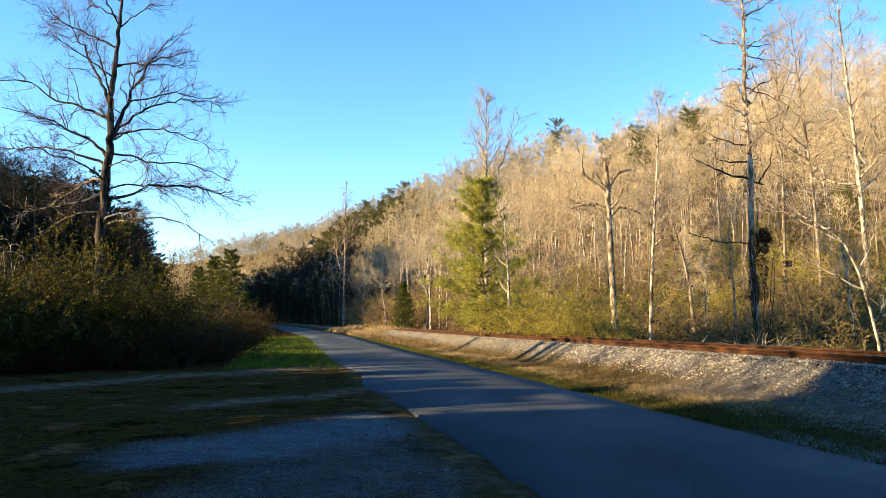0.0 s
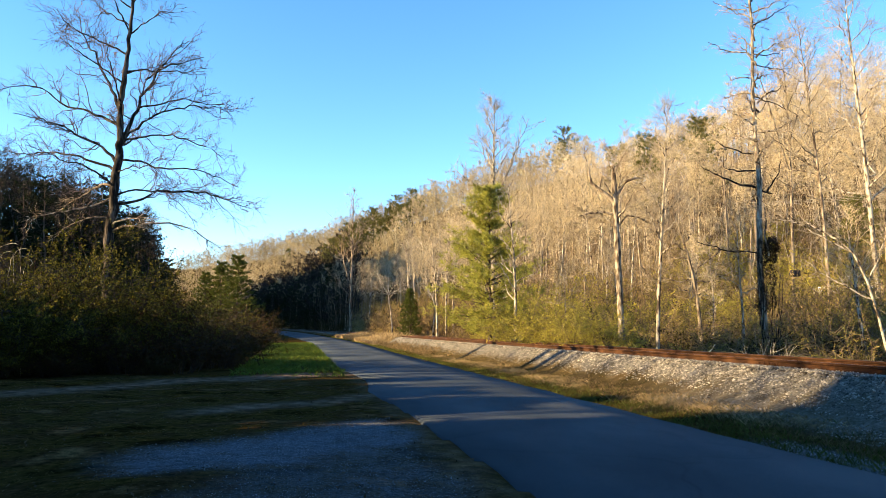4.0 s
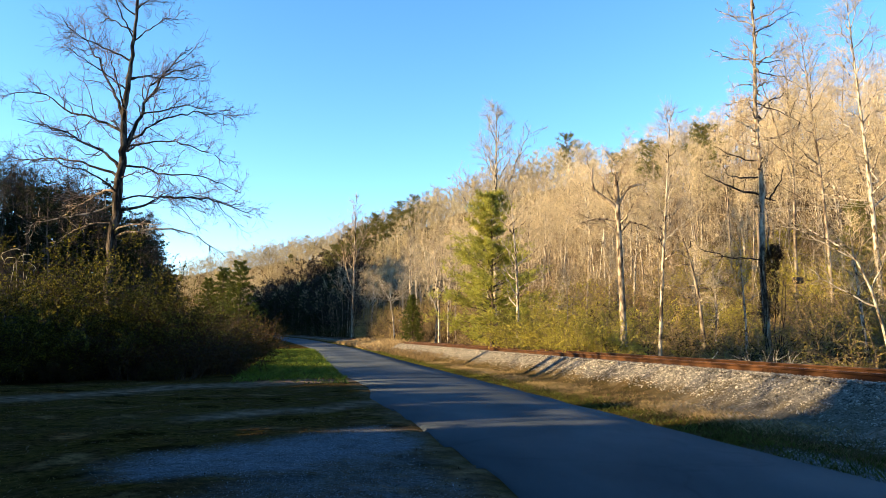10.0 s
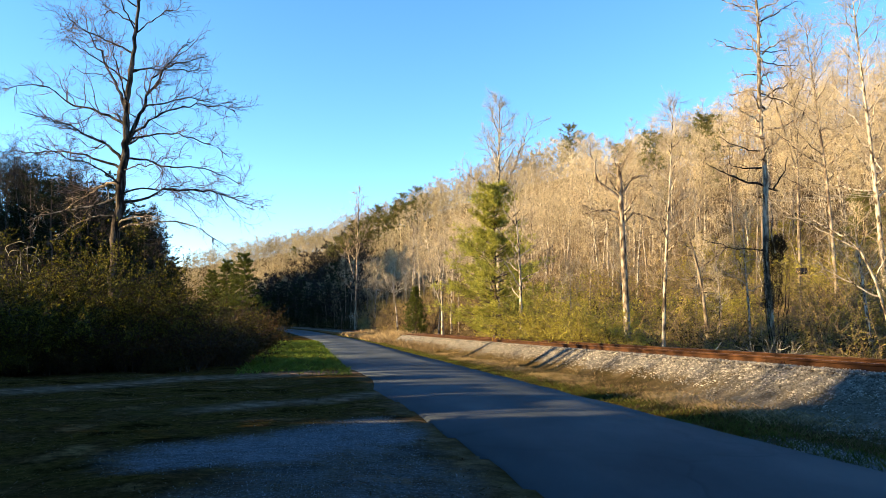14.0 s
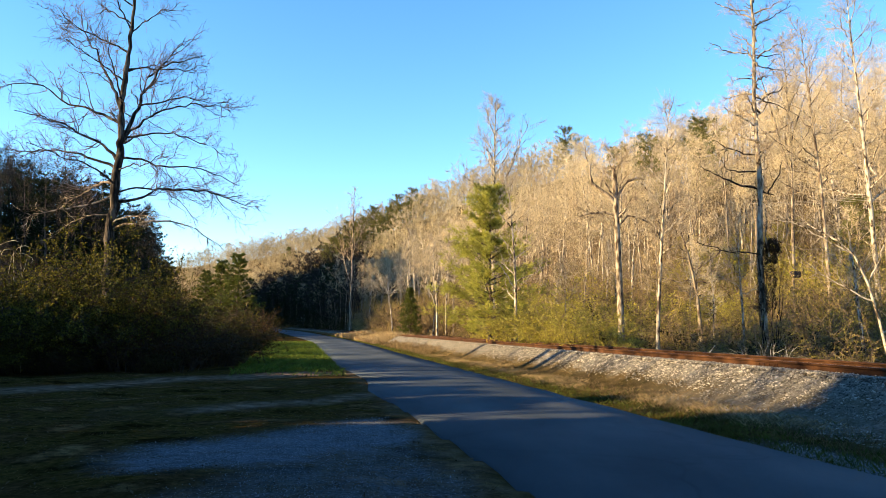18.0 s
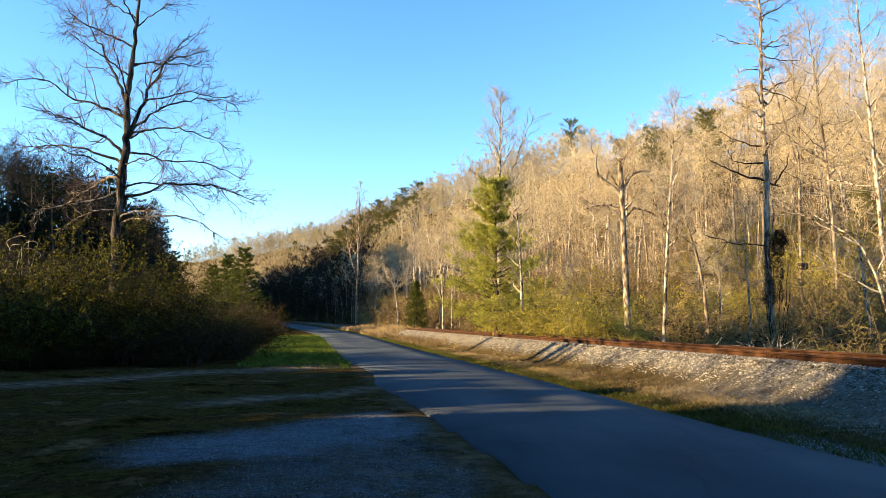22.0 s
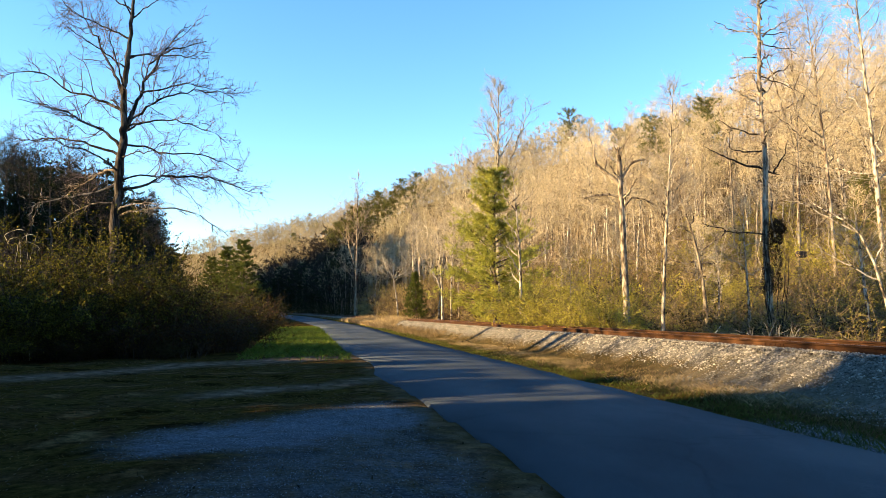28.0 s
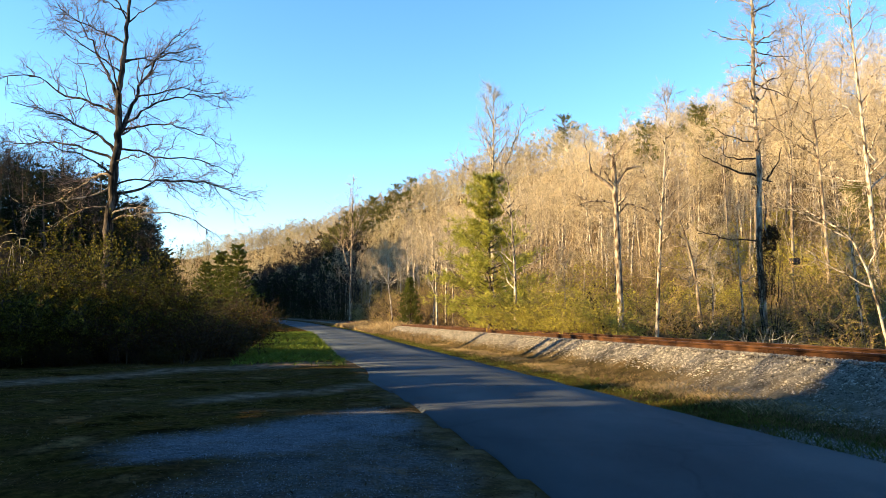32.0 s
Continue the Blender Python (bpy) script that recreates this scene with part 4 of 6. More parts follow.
part("pale_limb", bright.mesh("pale_limb", [PALE_BARK, PALE_TWIG]), PALE_BARK, big, "pale sunlit side limbs")["kind"] = "stuff"
part("vine", vines.mesh("vine", [OAK_AND_SHADE_BARK]), OAK_AND_SHADE_BARK, big, "dark woody vines")
# dead vine bunch; the lobes on the trunk also stand in for shade
V, F = leaf_cloud(vine_rng, [(0.46, -0.1, 5.15, 0.31, 0.40), (0.42, -0.1, 4.75, 0.24, 0.45), (0.40, -0.1, 3.9, 0.19, 0.7), (0.02, -0.1, 4.4, 0.20, 0.9), (0.0, -0.1, 3.0, 0.24, 0.9), (0.42, -0.1, 3.0, 0.14, 0.6)], 6500, 0.040)
part("vine_foliage", mesh_of("vine_foliage", V, F, [DEAD_LEAF]), DEAD_LEAF, big, "dead dark-brown vine leaves")

# the bowed white tree at the thicket's edge
rng = random.Random(81)
t, c = Tubes(), Tubes()
bow = [Vector(p) for p in ((0, 0, -0.3), (-0.08, 0, 1.0), (-0.3, 0, 2.2), (-0.62, 0, 3.5), (-1.05, 0, 4.5), (-1.7, 0, 5.1), (-2.7, 0, 5.5), (-3.6, 0.1, 5.7))]
t.add(bow, [0.065, 0.052, 0.047, 0.042, 0.036, 0.028, 0.018, 0.01], 8)
extra_limbs(82, c, None, [((-0.45, 0, 2.9), 176, 30, 2.6, 0.032), ((-0.62, 0, 3.5), 10, 55, 2.4, 0.03), ((-1.05, 0, 4.5), 172, 30, 3.6, 0.03),
                          ((-1.6, 0, 5.0), 100, 30, 1.8, 0.03), ((-0.2, 0, 1.8), 20, 40, 1.6, 0.03)], 3.0, 4, 0.012, 0.12)
plant_bare("bowed_tree", 15.4, 24.3, "thin white tree bowed over the thicket", t, c, PALE_BARK, PALE_TWIG)

t, c = bare_tree(91, 21, 0.16, 30, 0.32, 4.0, 24, 9, 9, 0.12, (-0.8, 0), 0.9, 0.010, 8)
plant_bare("sycamore_tree", 24.9, 40, "tall bright sycamore on the bank", t, c, PALE_BARK, PALE_TWIG)
t, c = bare_tree(92, 21.5, 0.15, 26, 0.48, 3.4, 34, 8, 10, 0.12, (0.3, 0), 0.9, 0.012, 8, full=0.4)
extra_limbs(93, c, None, [((0.05, 0, 10.5), 176, 76, 10.0, 0.10), ((0.1, 0, 12.0), 8, 66, 8.0, 0.08)], 2.2, 7, 0.012, 0.07, 0.9)
plant_bare("forked_tree", 28.2, 56, "tall bare tree forking into two pale trunks", t, c, GREY_BARK, WOODS_TWIG)
t, c = bare_tree(94, 19.0, 0.14, 26, 0.42, 3.2, 22, 8, 10, 0.14, (-0.9, 0), 0.9, 0.011, 8, full=0.4)
extra_limbs(98, c, None, [((-0.3, 0, 9.0), 178, 38, 5.0, 0.06), ((-0.2, 0, 7.0), 186, 30, 5.5, 0.05)], 2.2, 5, 0.012, 0.08, 0.8)
plant_bare("bank_tree", 25.2, 45.5, "bare pale tree with arching limbs on the bank", t, c, GREY_BARK, WOODS_TWIG)
t, c = bare_tree(95, 25, 0.26, 18, 0.45, 3.6, 45, 5, 5, 0.06, (0.3, 0), 1.1, 0.03, 7)
extra_limbs(96, c, None, [((-0.3, 0, 9.5), 165, 72, 12.0, 0.12), ((-0.4, 0, 12.5), 15, 66, 9.0, 0.10), ((-0.2, 0, 7.0), 200, 50, 6.0, 0.07), ((-0.2, 0, 8.0), 350, 45, 6.0, 0.07)], 1.6, 5, 0.022, 0.08, 1.2)
plant_bare("poplar_tree", -14.6, 118, "slender tall bare poplar above the woods", t, c, GREY_BARK, GREY_TWIG)


t, c = bare_tree(111, 12.5, 0.11, 12, 0.5, 1.5, 45, 5, 5, 0.06, (0.1, 0), 0.9, 0.018, 7)
plant_bare("birch_like_tree", -3.4, 77, "straight slim white-barked tree at the edge of the woods", t, c, PALE_BARK, PALE_TWIG)
t, c = bare_tree(112, 9.5, 0.12, 10, 0.5, 1.6, 50, 5, 5, 0.08, (-0.4, 0), 0.8, 0.016, 7)
extra_limbs(113, c, None, [((-0.1, 0, 3.2), 175, 62, 5.0, 0.07), ((-0.2, 0, 4.6), 10, 60, 3.0, 0.05)], 2.5, 5, 0.014, 0.1)
plant_bare("birch_like_tree", -0.1, 64, "forked white-barked tree beside the track", t, c, PALE_BARK, PALE_TWIG)
t, c = bare_tree(114, 6.2, 0.11, 5, 0.6, 1.2, 20, 4, 4, 0.1, (-0.7, 0), 0.8, 0.015, 7)
extra_limbs(115, c, None, [((-0.5, 0, 4.6), a, r, 3.2, 0.05) for a, r in ((170, 30), (185, 8), (150, 45), (10, 35), (350, 10), (200, 22), (30, 55), (165, 60), (340, 28))], 3.0, 4, 0.016, 0.08, 0.9)
plant_bare("dead_tree", -5.2, 81, "bleached dead tree with a fan of white branches", t, c, PALE_BARK, PALE_TWIG)


# evergreens
def plant_pine(name, x, y, label, made, needle, size=1.0, group="", turn=0.0):
    trunk, arms, V, F = made
    ob = thing(name, pose(x, y, ground_z(x, y), 0, 0, turn), label, "tree", group)
    ob.scale = (size, size, size)
    part("trunk", trunk.mesh("trunk", [PINE_BARK]), PINE_BARK, ob)
    part("branch_frame", arms.mesh("branch_frame", [PINE_BARK]), PINE_BARK, ob)
    part("crown", mesh_of("crown", V, F, [needle]), needle, ob, "needle sprays")
    return ob


plant_pine("pine_tree", 3.25, 45, "bushy yellow-green pine with layered boughs", needle_tree(101, 10.2, 0.15, 3.7, 22, 7, 46, 9, 0.36, 0.06, -0.12, 0.38, 0.045, 0.62), PINE_NEEDLE)
plant_pine("cedar_tree", -3.0, 75, "small dense dark-green cedar at the edge of the woods", needle_tree(102, 5.3, 0.10, 1.7, 18, 7, 12, 9, 0.26, 0.02, -0.5, 0.15, 0.1), CEDAR_NEEDLE)

# a few evergreens stand along the ridge and behind the thicket
ridge_pine = plant_pine("ridge_pine_tree", 35, 192, "dark pine standing above the bare woods", needle_tree(103, 15.5, 0.24, 4.2, 13, 6, 36, 6, 0.42, 0.36, -0.1, 0.45, 0.08, 0.42), RIDGE_NEEDLE, group="evergreens on the ridge")
for x, y, size in ((46, 157, 0.95), (50, 132, 0.9), (-9, 240, 1.0), (-13, 236, 0.9), (-19, 232, 0.95), (-15.5, 260, 1.0), (-70, 330, 0.8), (-62, 345, 0.7)):
    ob = copy_thing(ridge_pine, pose(x, y, ground_z(x, y) - 0.3, 0, 0, x * 37))
    ob.scale = (size, size, size)
for x, y, top in ((30.5, 100, 29.5), (34.3, 90, 29.5), (27.7, 106, 29.8), (36.5, 61, 13.5),
                  (-35.5, 238, 60), (-32.0, 232, 60), (-29.5, 240, 60), (-25.5, 235, 60), (-22.5, 242, 60), (-17.0, 236, 42.5), (-11.0, 240, 44.5), (-6.0, 238, 45.5)):
    size = max(0.35, (top - ground_z(x, y)) / 15.5)
    size = min(size, 1.25)
    ob = copy_thing(ridge_pine, pose(x, y, ground_z(x, y) - 0.2, 0, 0, x * 37))
    ob.scale = (size, size, size)
side_pine = plant_pine("thicket_pine_tree", -21.5, 76, "green pine behind the roadside thicket", needle_tree(104, 9.5, 0.16, 2.8, 18, 6, 26, 7, 0.36, 0.06, -0.05, 0.3, 0.09), CEDAR_NEEDLE, group="pines behind the thicket")
for x, y, size in ((-24.5, 80, 0.95), (-27.5, 84, 0.85)):
    ob = copy_thing(side_pine, pose(x, y, ground_z(x, y), 0, 0, x * 51))
    ob.scale = (size, size, size)

# ---- bare woods ----
def arrays(*sets):
    """Several sets of tubes as one set of arrays; sets: (tubes, first material)."""
    V, F, M, n = [], [], [], 0
    for tubes, m in sets:
        V.append(np.array(tubes.V, np.float32))
        F.append(np.array(tubes.F, np.int32) + n)
        M.append(np.array(tubes.M, np.int32) + m)
        n += len(tubes.V)
    return np.concatenate(V), np.concatenate(F), np.minimum(np.concatenate(M), 1)


def scattered(rng, xs, ys, gap, keep):
    """Loose rows of places that pass a test on arrays."""
    pts = [(x * gap + rng.uniform(-0.45, 0.45) * gap, y * gap + rng.uniform(-0.45, 0.45) * gap)
           for x in range(int(xs[0] / gap), int(xs[1] / gap)) for y in range(int(ys[0] / gap), int(ys[1] / gap))]
    P = np.array(pts)
    z, dl, dt, df = land(P[:, 0], P[:, 1])
    ok = keep(P[:, 0], P[:, 1], dl, dt, df)
    return np.column_stack([P, z])[ok]


def joined(name, kinds, places, rng, mats, label, category, lo=0.75, hi=1.15, tilt=0.05):
    V, F, M, n = [], [], [], 0
    for x, y, z in places:
        kv, kf, km = kinds[rng.randrange(len(kinds))]
        s, a = rng.uniform(lo, hi), rng.uniform(0, 6.283)
        R = np.array(Euler((rng.gauss(0, tilt), rng.gauss(0, tilt), a)).to_matrix(), np.float32) * s
        V.append(kv @ R.T + np.array((x, y, z), np.float32))
        F.append(kf + n)
        M.append(km)
        n += len(kv)
    me = mesh_of(name, np.concatenate(V), np.concatenate(F), mats, np.concatenate(M))
    return tagged(new(name, me), label, category, kind="stuff")


woods_kinds = []
for k in range(10):
    r = random.Random(200 + k)
    t, c = bare_tree(300 + k, r.uniform(12, 18), r.uniform(0.11, 0.19), 13, r.uniform(0.40, 0.62), r.uniform(2.4, 3.8), 26, 6, 13, 0.13, (r.gauss(0, 0.7), r.gauss(0, 0.7)), 1.15, 0.0125, 4, cuts=(3, 1, 0), full=0.45, steep=62)
    woods_kinds.append(arrays((t, 0), (c, 0)))
far_kinds = []
for k in range(6):
    r = random.Random(230 + k)
    t, c = bare_tree(330 + k, r.uniform(9, 12), r.uniform(0.10, 0.15), 9, r.uniform(0.12, 0.3), r.uniform(2.4, 3.2), 24, 4, 9, 0.14, (r.gauss(0, 0.7), r.gauss(0, 0.7)), 1.5, 0.042, 3, cuts=(2, 1, 0), full=0.35, steep=55)
    far_kinds.append(arrays((t, 0), (c, 0)))
rng = random.Random(7)
hill = scattered(rng, (-230, 130), (34, 160), 3.9, lambda x, y, dl, dt, df: (df > 5) & (df < 92) & (x < 0.70 * y) & (x > -0.4 * y))
back = scattered(rng, (-300, 60), (160, 460), 4.5, lambda x, y, dl, dt, df: (df > 4) & (df < 84) & (x < 0.24 * y) & (x > -0.42 * y) & ((x < 0.05 * y) | (y < 260)))
hill = hill[np.argsort(np.hypot(hill[:, 0], hill[:, 1]))]
near, hill = hill[:200], hill[200:]
joined("woods", woods_kinds, hill, rng, [WOODS_BARK, WOODS_TWIG], "bare winter woods covering the sunlit hillside", "woods")
joined("far_woods", far_kinds, back, rng, [FAR_TWIG, FAR_TWIG], "bare woods on the far end of the hill", "woods", 0.8, 1.25)

# the nearest trees of the hillside, one by one
stems = []
for k in range(6):
    r = random.Random(400 + k)
    t, c = bare_tree(500 + k, r.uniform(12, 16.5), r.uniform(0.11, 0.17), 15, r.uniform(0.35, 0.52), r.uniform(1.9, 3.0), 28, 9, 12, 0.16, (r.gauss(0, 0.8), r.gauss(0, 0.5)), 0.9, 0.0085, 5, cuts=(5, 2, 0), full=0.5, steep=60)
    bark = PALE_BARK if k % 2 else GREY_BARK
    stems.append((t.mesh("trunk", [bark]), c.mesh("crown", [bark, WOODS_TWIG])))


def plant_stem(x, y, z, k, size, turn):
    ob = thing("bare_tree", pose(x, y, z, 0, 0, turn), "slender leafless tree on the slope and in the added shade row", "tree", "bare trees on the slope")
    ob.scale = (size, size, size)
    part("trunk", stems[k][0], None, ob)
    part("crown", stems[k][1], None, ob)


for x, y, z in near:
    plant_stem(x, y, z, rng.randrange(6), rng.uniform(0.7, 1.1), rng.uniform(0, 360))
flat = scattered(rng, (-60, 60), (20, 190), 3.4, lambda x, y, dl, dt, df: (df < -3.6) & (dt > 4.2) & (y > 26) & (x < 0.64 * y) & (x > -0.5 * y) & ((dt < 12) | (x < 0.4 * y)) & ((x < 0.47 * y) | (x > 0.55 * y)))
for x, y, z in flat[np.argsort(flat[:, 1])][:150:2]:
    plant_stem(x, y, z, rng.randrange(6), rng.uniform(0.38, 0.6) if y < 55 else rng.uniform(0.6, 0.95), rng.uniform(0, 360))

# saplings and brush on the hillside
sapling_kinds = []
for k in range(5):
    r = random.Random(430 + k)
    tubes = Tubes()
    for _ in range(5):
        a = r.uniform(0, 6.28)
        pts, rad = limb(r, Vector((r.gauss(0, 0.7), r.gauss(0, 0.7), -0.2)), Vector((math.cos(a) * 0.3, math.sin(a) * 0.3, 1)), r.uniform(2.5, 5.5), 0.035, 0.008, 4, 0.12, 0.0)
        tubes.add(pts, rad, 3)
        for _ in range(34):
            p, d = along(pts, r.uniform(0.2, 0.99))
            w = sideways(r, d, r.uniform(0.5, 1.2))
            tubes.sliver(p, p + w * r.uniform(0.5, 1.5), 0.016, sideways(r, w, 1.57), 1)
    sapling_kinds.append(arrays((tubes, 0)))
spots = scattered(rng, (-20, 110), (40, 150), 2.3, lambda x, y, dl, dt, df: (df > 5) & (df < 75) & (x < 0.70 * y) & (x > 0.0 * y))
joined("hillside_brush", sapling_kinds, spots, rng, [WOODS_BARK, BRUSH_STEM], "bare saplings and brush under the hillside trees", "undergrowth", 0.7, 1.3)

# hill across the lane, its shade deepened by darkened needles and bark
dark_kinds = []
for k in range(4):
    tr, ar, V, F = needle_tree(600 + k, 12 + k, 0.2, 3.4, 13, 6, 9, 7, 0.5, 0.10, 0.0, 0.4, 0.14, 0.6)
    kv, kf, km = arrays((tr, 0), (ar, 0))
    dark_kinds.append((np.concatenate([kv, np.array(V, np.float32)]), np.concatenate([kf, np.array(F, np.int32) + len(kv)]),
                       np.concatenate([km * 0, np.ones(len(F), np.int32)])))
near_dark = []
for k in range(3):
    tr, ar, V, F = needle_tree(620 + k, 13 + k, 0.2, 3.4, 15, 6, 14, 10, 0.27, 0.08, 0.0, 0.4, 0.15, 0.6)
    kv, kf, km = arrays((tr, 0), (ar, 0))
    near_dark.append((np.concatenate([kv, np.array(V, np.float32)]), np.concatenate([kf, np.array(F, np.int32) + len(kv)]),
                      np.concatenate([km * 0, np.ones(len(F), np.int32)])))


def wood_below(name, kinds, tall, places, mats, label, lo, hi, cap=99.0, over=1.0):
    """A wood whose tops sink towards the lane; cap: the height of tops 25 m off; over: how far its tops stand above the rest."""
    V, F, M, n = [], [], [], 0
    for x, y, z in places:
        kv, kf, km = kinds[rng.randrange(len(kinds))]
        rise = np.interp(x / y, (-0.64, -0.50, -0.458, -0.418, -0.394, -0.372), (0.222, 0.210, 0.190, 0.160, 0.115, 0.07)) * over
        size = min(rng.uniform(lo, hi), (1.6 + rise * y * rng.uniform(0.85, 1.03) - z) / tall, (cap - 0.3 * (x + 25) - z) / tall * rng.uniform(0.8, 1.1))
        if size < 0.25:
            continue
        turn = np.array(Euler((rng.gauss(0, 0.05), rng.gauss(0, 0.05), rng.uniform(0, 6.283))).to_matrix(), np.float32) * size
        V.append(kv @ turn.T + np.array((x, y, z), np.float32))
        F.append(kf + n)
        M.append(km)
        n += len(kv)
    tagged(new(name, mesh_of(name, np.concatenate(V), np.concatenate(F), mats, np.concatenate(M))), label, "woods", kind="stuff")


left = scattered(rng, (-120, -30), (90, 136), 3.7, lambda x, y, dl, dt, df: (-dl > 14) & (-dl < 64) & (x < -0.372 * y) & (x > -0.68 * y) & (y > 97))
wood_below("evergreen_woods", near_dark, 14.0, left, [PINE_BARK, DARK_NEEDLE], "evergreen trees on the hill, needles darkened to carry its shade", 1.1, 1.6)
left = scattered(rng, (-150, -20), (98, 190), 4.6, lambda x, y, dl, dt, df: (-dl > 15) & (-dl < 64) & (x < -0.385 * y) & (x > -0.72 * y))
# dark bark on the same woods puts the hill's shade into colour
wood_below("shaded_woods", woods_kinds, 15.0, left, [OAK_AND_SHADE_BARK, OAK_AND_SHADE_BARK], "bare trees on the hill, in dark bark that stands for shade", 0.9, 1.5, over=1.13)
left = scattered(rng, (-44, -14), (37, 60), 2.3, lambda x, y, dl, dt, df: (x > -0.74 * y) & (x < -0.375 * y) & (-dl > 7) & ((y > 41) | (x < -19)))
# dark bark again in place of shade behind the oak
wood_below("bare_wood_edge", woods_kinds, 15.0, left, [OAK_AND_SHADE_BARK, OAK_AND_SHADE_BARK], "bare trees behind the oak, in dark bark that stands for shade", 0.3, 0.9, 5.8)

# unseen hemlocks added for their shade: place and height of the top
HEMLOCKS_BEHIND = [
    (-3, -9, 17), (4, -10, 17), (-13, -4, 15), (-8, -14, 17), (11, -13, 17), (1, -17, 17), (-15, -11, 15),
    (-16, 0, 13), (-19, -6, 15), (-24, -13, 18), (-18, -19, 17), (-26, -2, 15), (-23, -1, 15), (18, -18, 17),
    (-10, -24, 17), (8, -24, 17),
]
HEMLOCKS_BESIDE = [
    (-21.5, 12.3, 7.2), (-17.5, 9.8, 6.2), (-25, 14.2, 7.6),
    (-16.5, 3.2, 12), (-19.5, 6, 8), (-20, 2, 12.7), (-24, 4, 13.0), (-13, 2.5, 10), (-20, 10.5, 7.7), (-23, 9, 7.5),
    (-23.5, 13, 7.8), (-27, 12, 8.6), (-26, 16, 8.4), (-29.5, 20, 7.8), (-28, 22.5, 6.2), (-32, 17, 8.6), (-33, 26, 7.4),
    (-37, 31, 7.5), (-10.5, 3.5, 13), (-13, 7.5, 6.5), (-24, 25, 4.6), (-25.5, 27.5, 5.4), (-27, 30.5, 6.6), (-29.5, 34, 6.0),
]
HEMLOCKS = HEMLOCKS_BEHIND + HEMLOCKS_BESIDE
# dark evergreens added here to blacken the shaded bend
bend = scattered(rng, (-120, -4), (96, 250), 3.3, lambda x, y, dl, dt, df: (dt > 3.2) & (np.abs(df) > 3.6) & (df < 17) & (x > -0.36 * y) & (x < -0.125 * y))
joined("low_evergreens_at_the_bend", dark_kinds, bend[bend[:, 1] < 146], rng, [PINE_BARK, DARK_NEEDLE], "low dark evergreens added to deepen shade beside the track", "woods", 0.32, 0.55)
joined("evergreens_at_the_bend", dark_kinds, bend[bend[:, 1] >= 146], rng, [PINE_BARK, DARK_NEEDLE], "dark evergreens added to deepen shade where the valley bends", "woods", 0.6, 1.05)

shady = scattered(rng, (-120, -4), (98, 275), 2.7, lambda x, y, dl, dt, df: (dt > 3.2) & (np.abs(df) > 3.6) & (df < 40) & (x > -0.36 * y) & (x < -0.112 * y))
closer = shady[:, 1] < 158
# far-wood shapes in dark bark, so the bend's shade sits in their colour
joined("woods_at_the_bend", far_kinds, shady[~closer][::2], rng, [OAK_AND_SHADE_BARK, OAK_AND_SHADE_BARK], "bare woods where the valley bends, shade put into their dark bark", "woods", 1.0, 1.5)
joined("low_woods_at_the_bend", far_kinds, shady[closer], rng, [GREY_BARK, OAK_AND_SHADE_BARK], "low bare woods beside the track, shade put into their dark twigs", "woods", 0.6, 1.0)

# unseen trees added beside and behind the viewer, to shade lane and thicket
shade_pine = plant_pine("roadside_pine_tree", -29, 18, "tall unseen pine added to shade the vine-clad tree", needle_tree(105, 20.5, 0.3, 3.4, 12, 7, 24, 8, 0.6, 0.6, 0.0, 0.3, 0.12), DARK_NEEDLE)
hemlock = plant_pine("hemlock_tree", -9, -5, "dense unseen hemlock added to shade the lane and pull-off", needle_tree(106, 17, 0.32, 5.0, 20, 7, 14, 5, 0.9, 0.03, 0.0, 0.2, 0.22), DARK_NEEDLE, group="hemlocks round the pull-off")
shade_pine.scale = (0.9, 0.9, 0.9)
for x, y, size in ((-30, 18.9, 0.78), (-27.6, 17.6, 0.8), (-31.5, 17.4, 0.82), (-28.5, 16.6, 0.78), (-33, 18.4, 0.84), (-34, 16.6, 0.86), (-30, 15.8, 0.76)):
    ob = copy_thing(shade_pine, pose(x, y, ground_z(x, y), 0, 0, 77 + y))
    ob.scale = (size, size, size)
for x, y, top in HEMLOCKS:
    size = (top - ground_z(x, y)) / 17
    ob = copy_thing(hemlock, pose(x, y, ground_z(x, y), 0, 0, x * 47 + y * 13))
    ob.scale = (max(size, 0.6), max(size, 0.6), size)

# unseen bare trees added to break the sunlight into dapples
for x, y, size in ((-15, 6.5, 0.8), (-18, 8, 0.85), (-17, 11, 0.75), (-21, 12.5, 0.8), (-14, 9.5, 0.7), (-23, 6.5, 0.9), (-25, 14.5, 0.8), (-20, 15.5, 0.7), (-26, 18.5, 0.8)):
    plant_stem(x, y, ground_z(x, y), int(-x) % 6, size, x * 31)

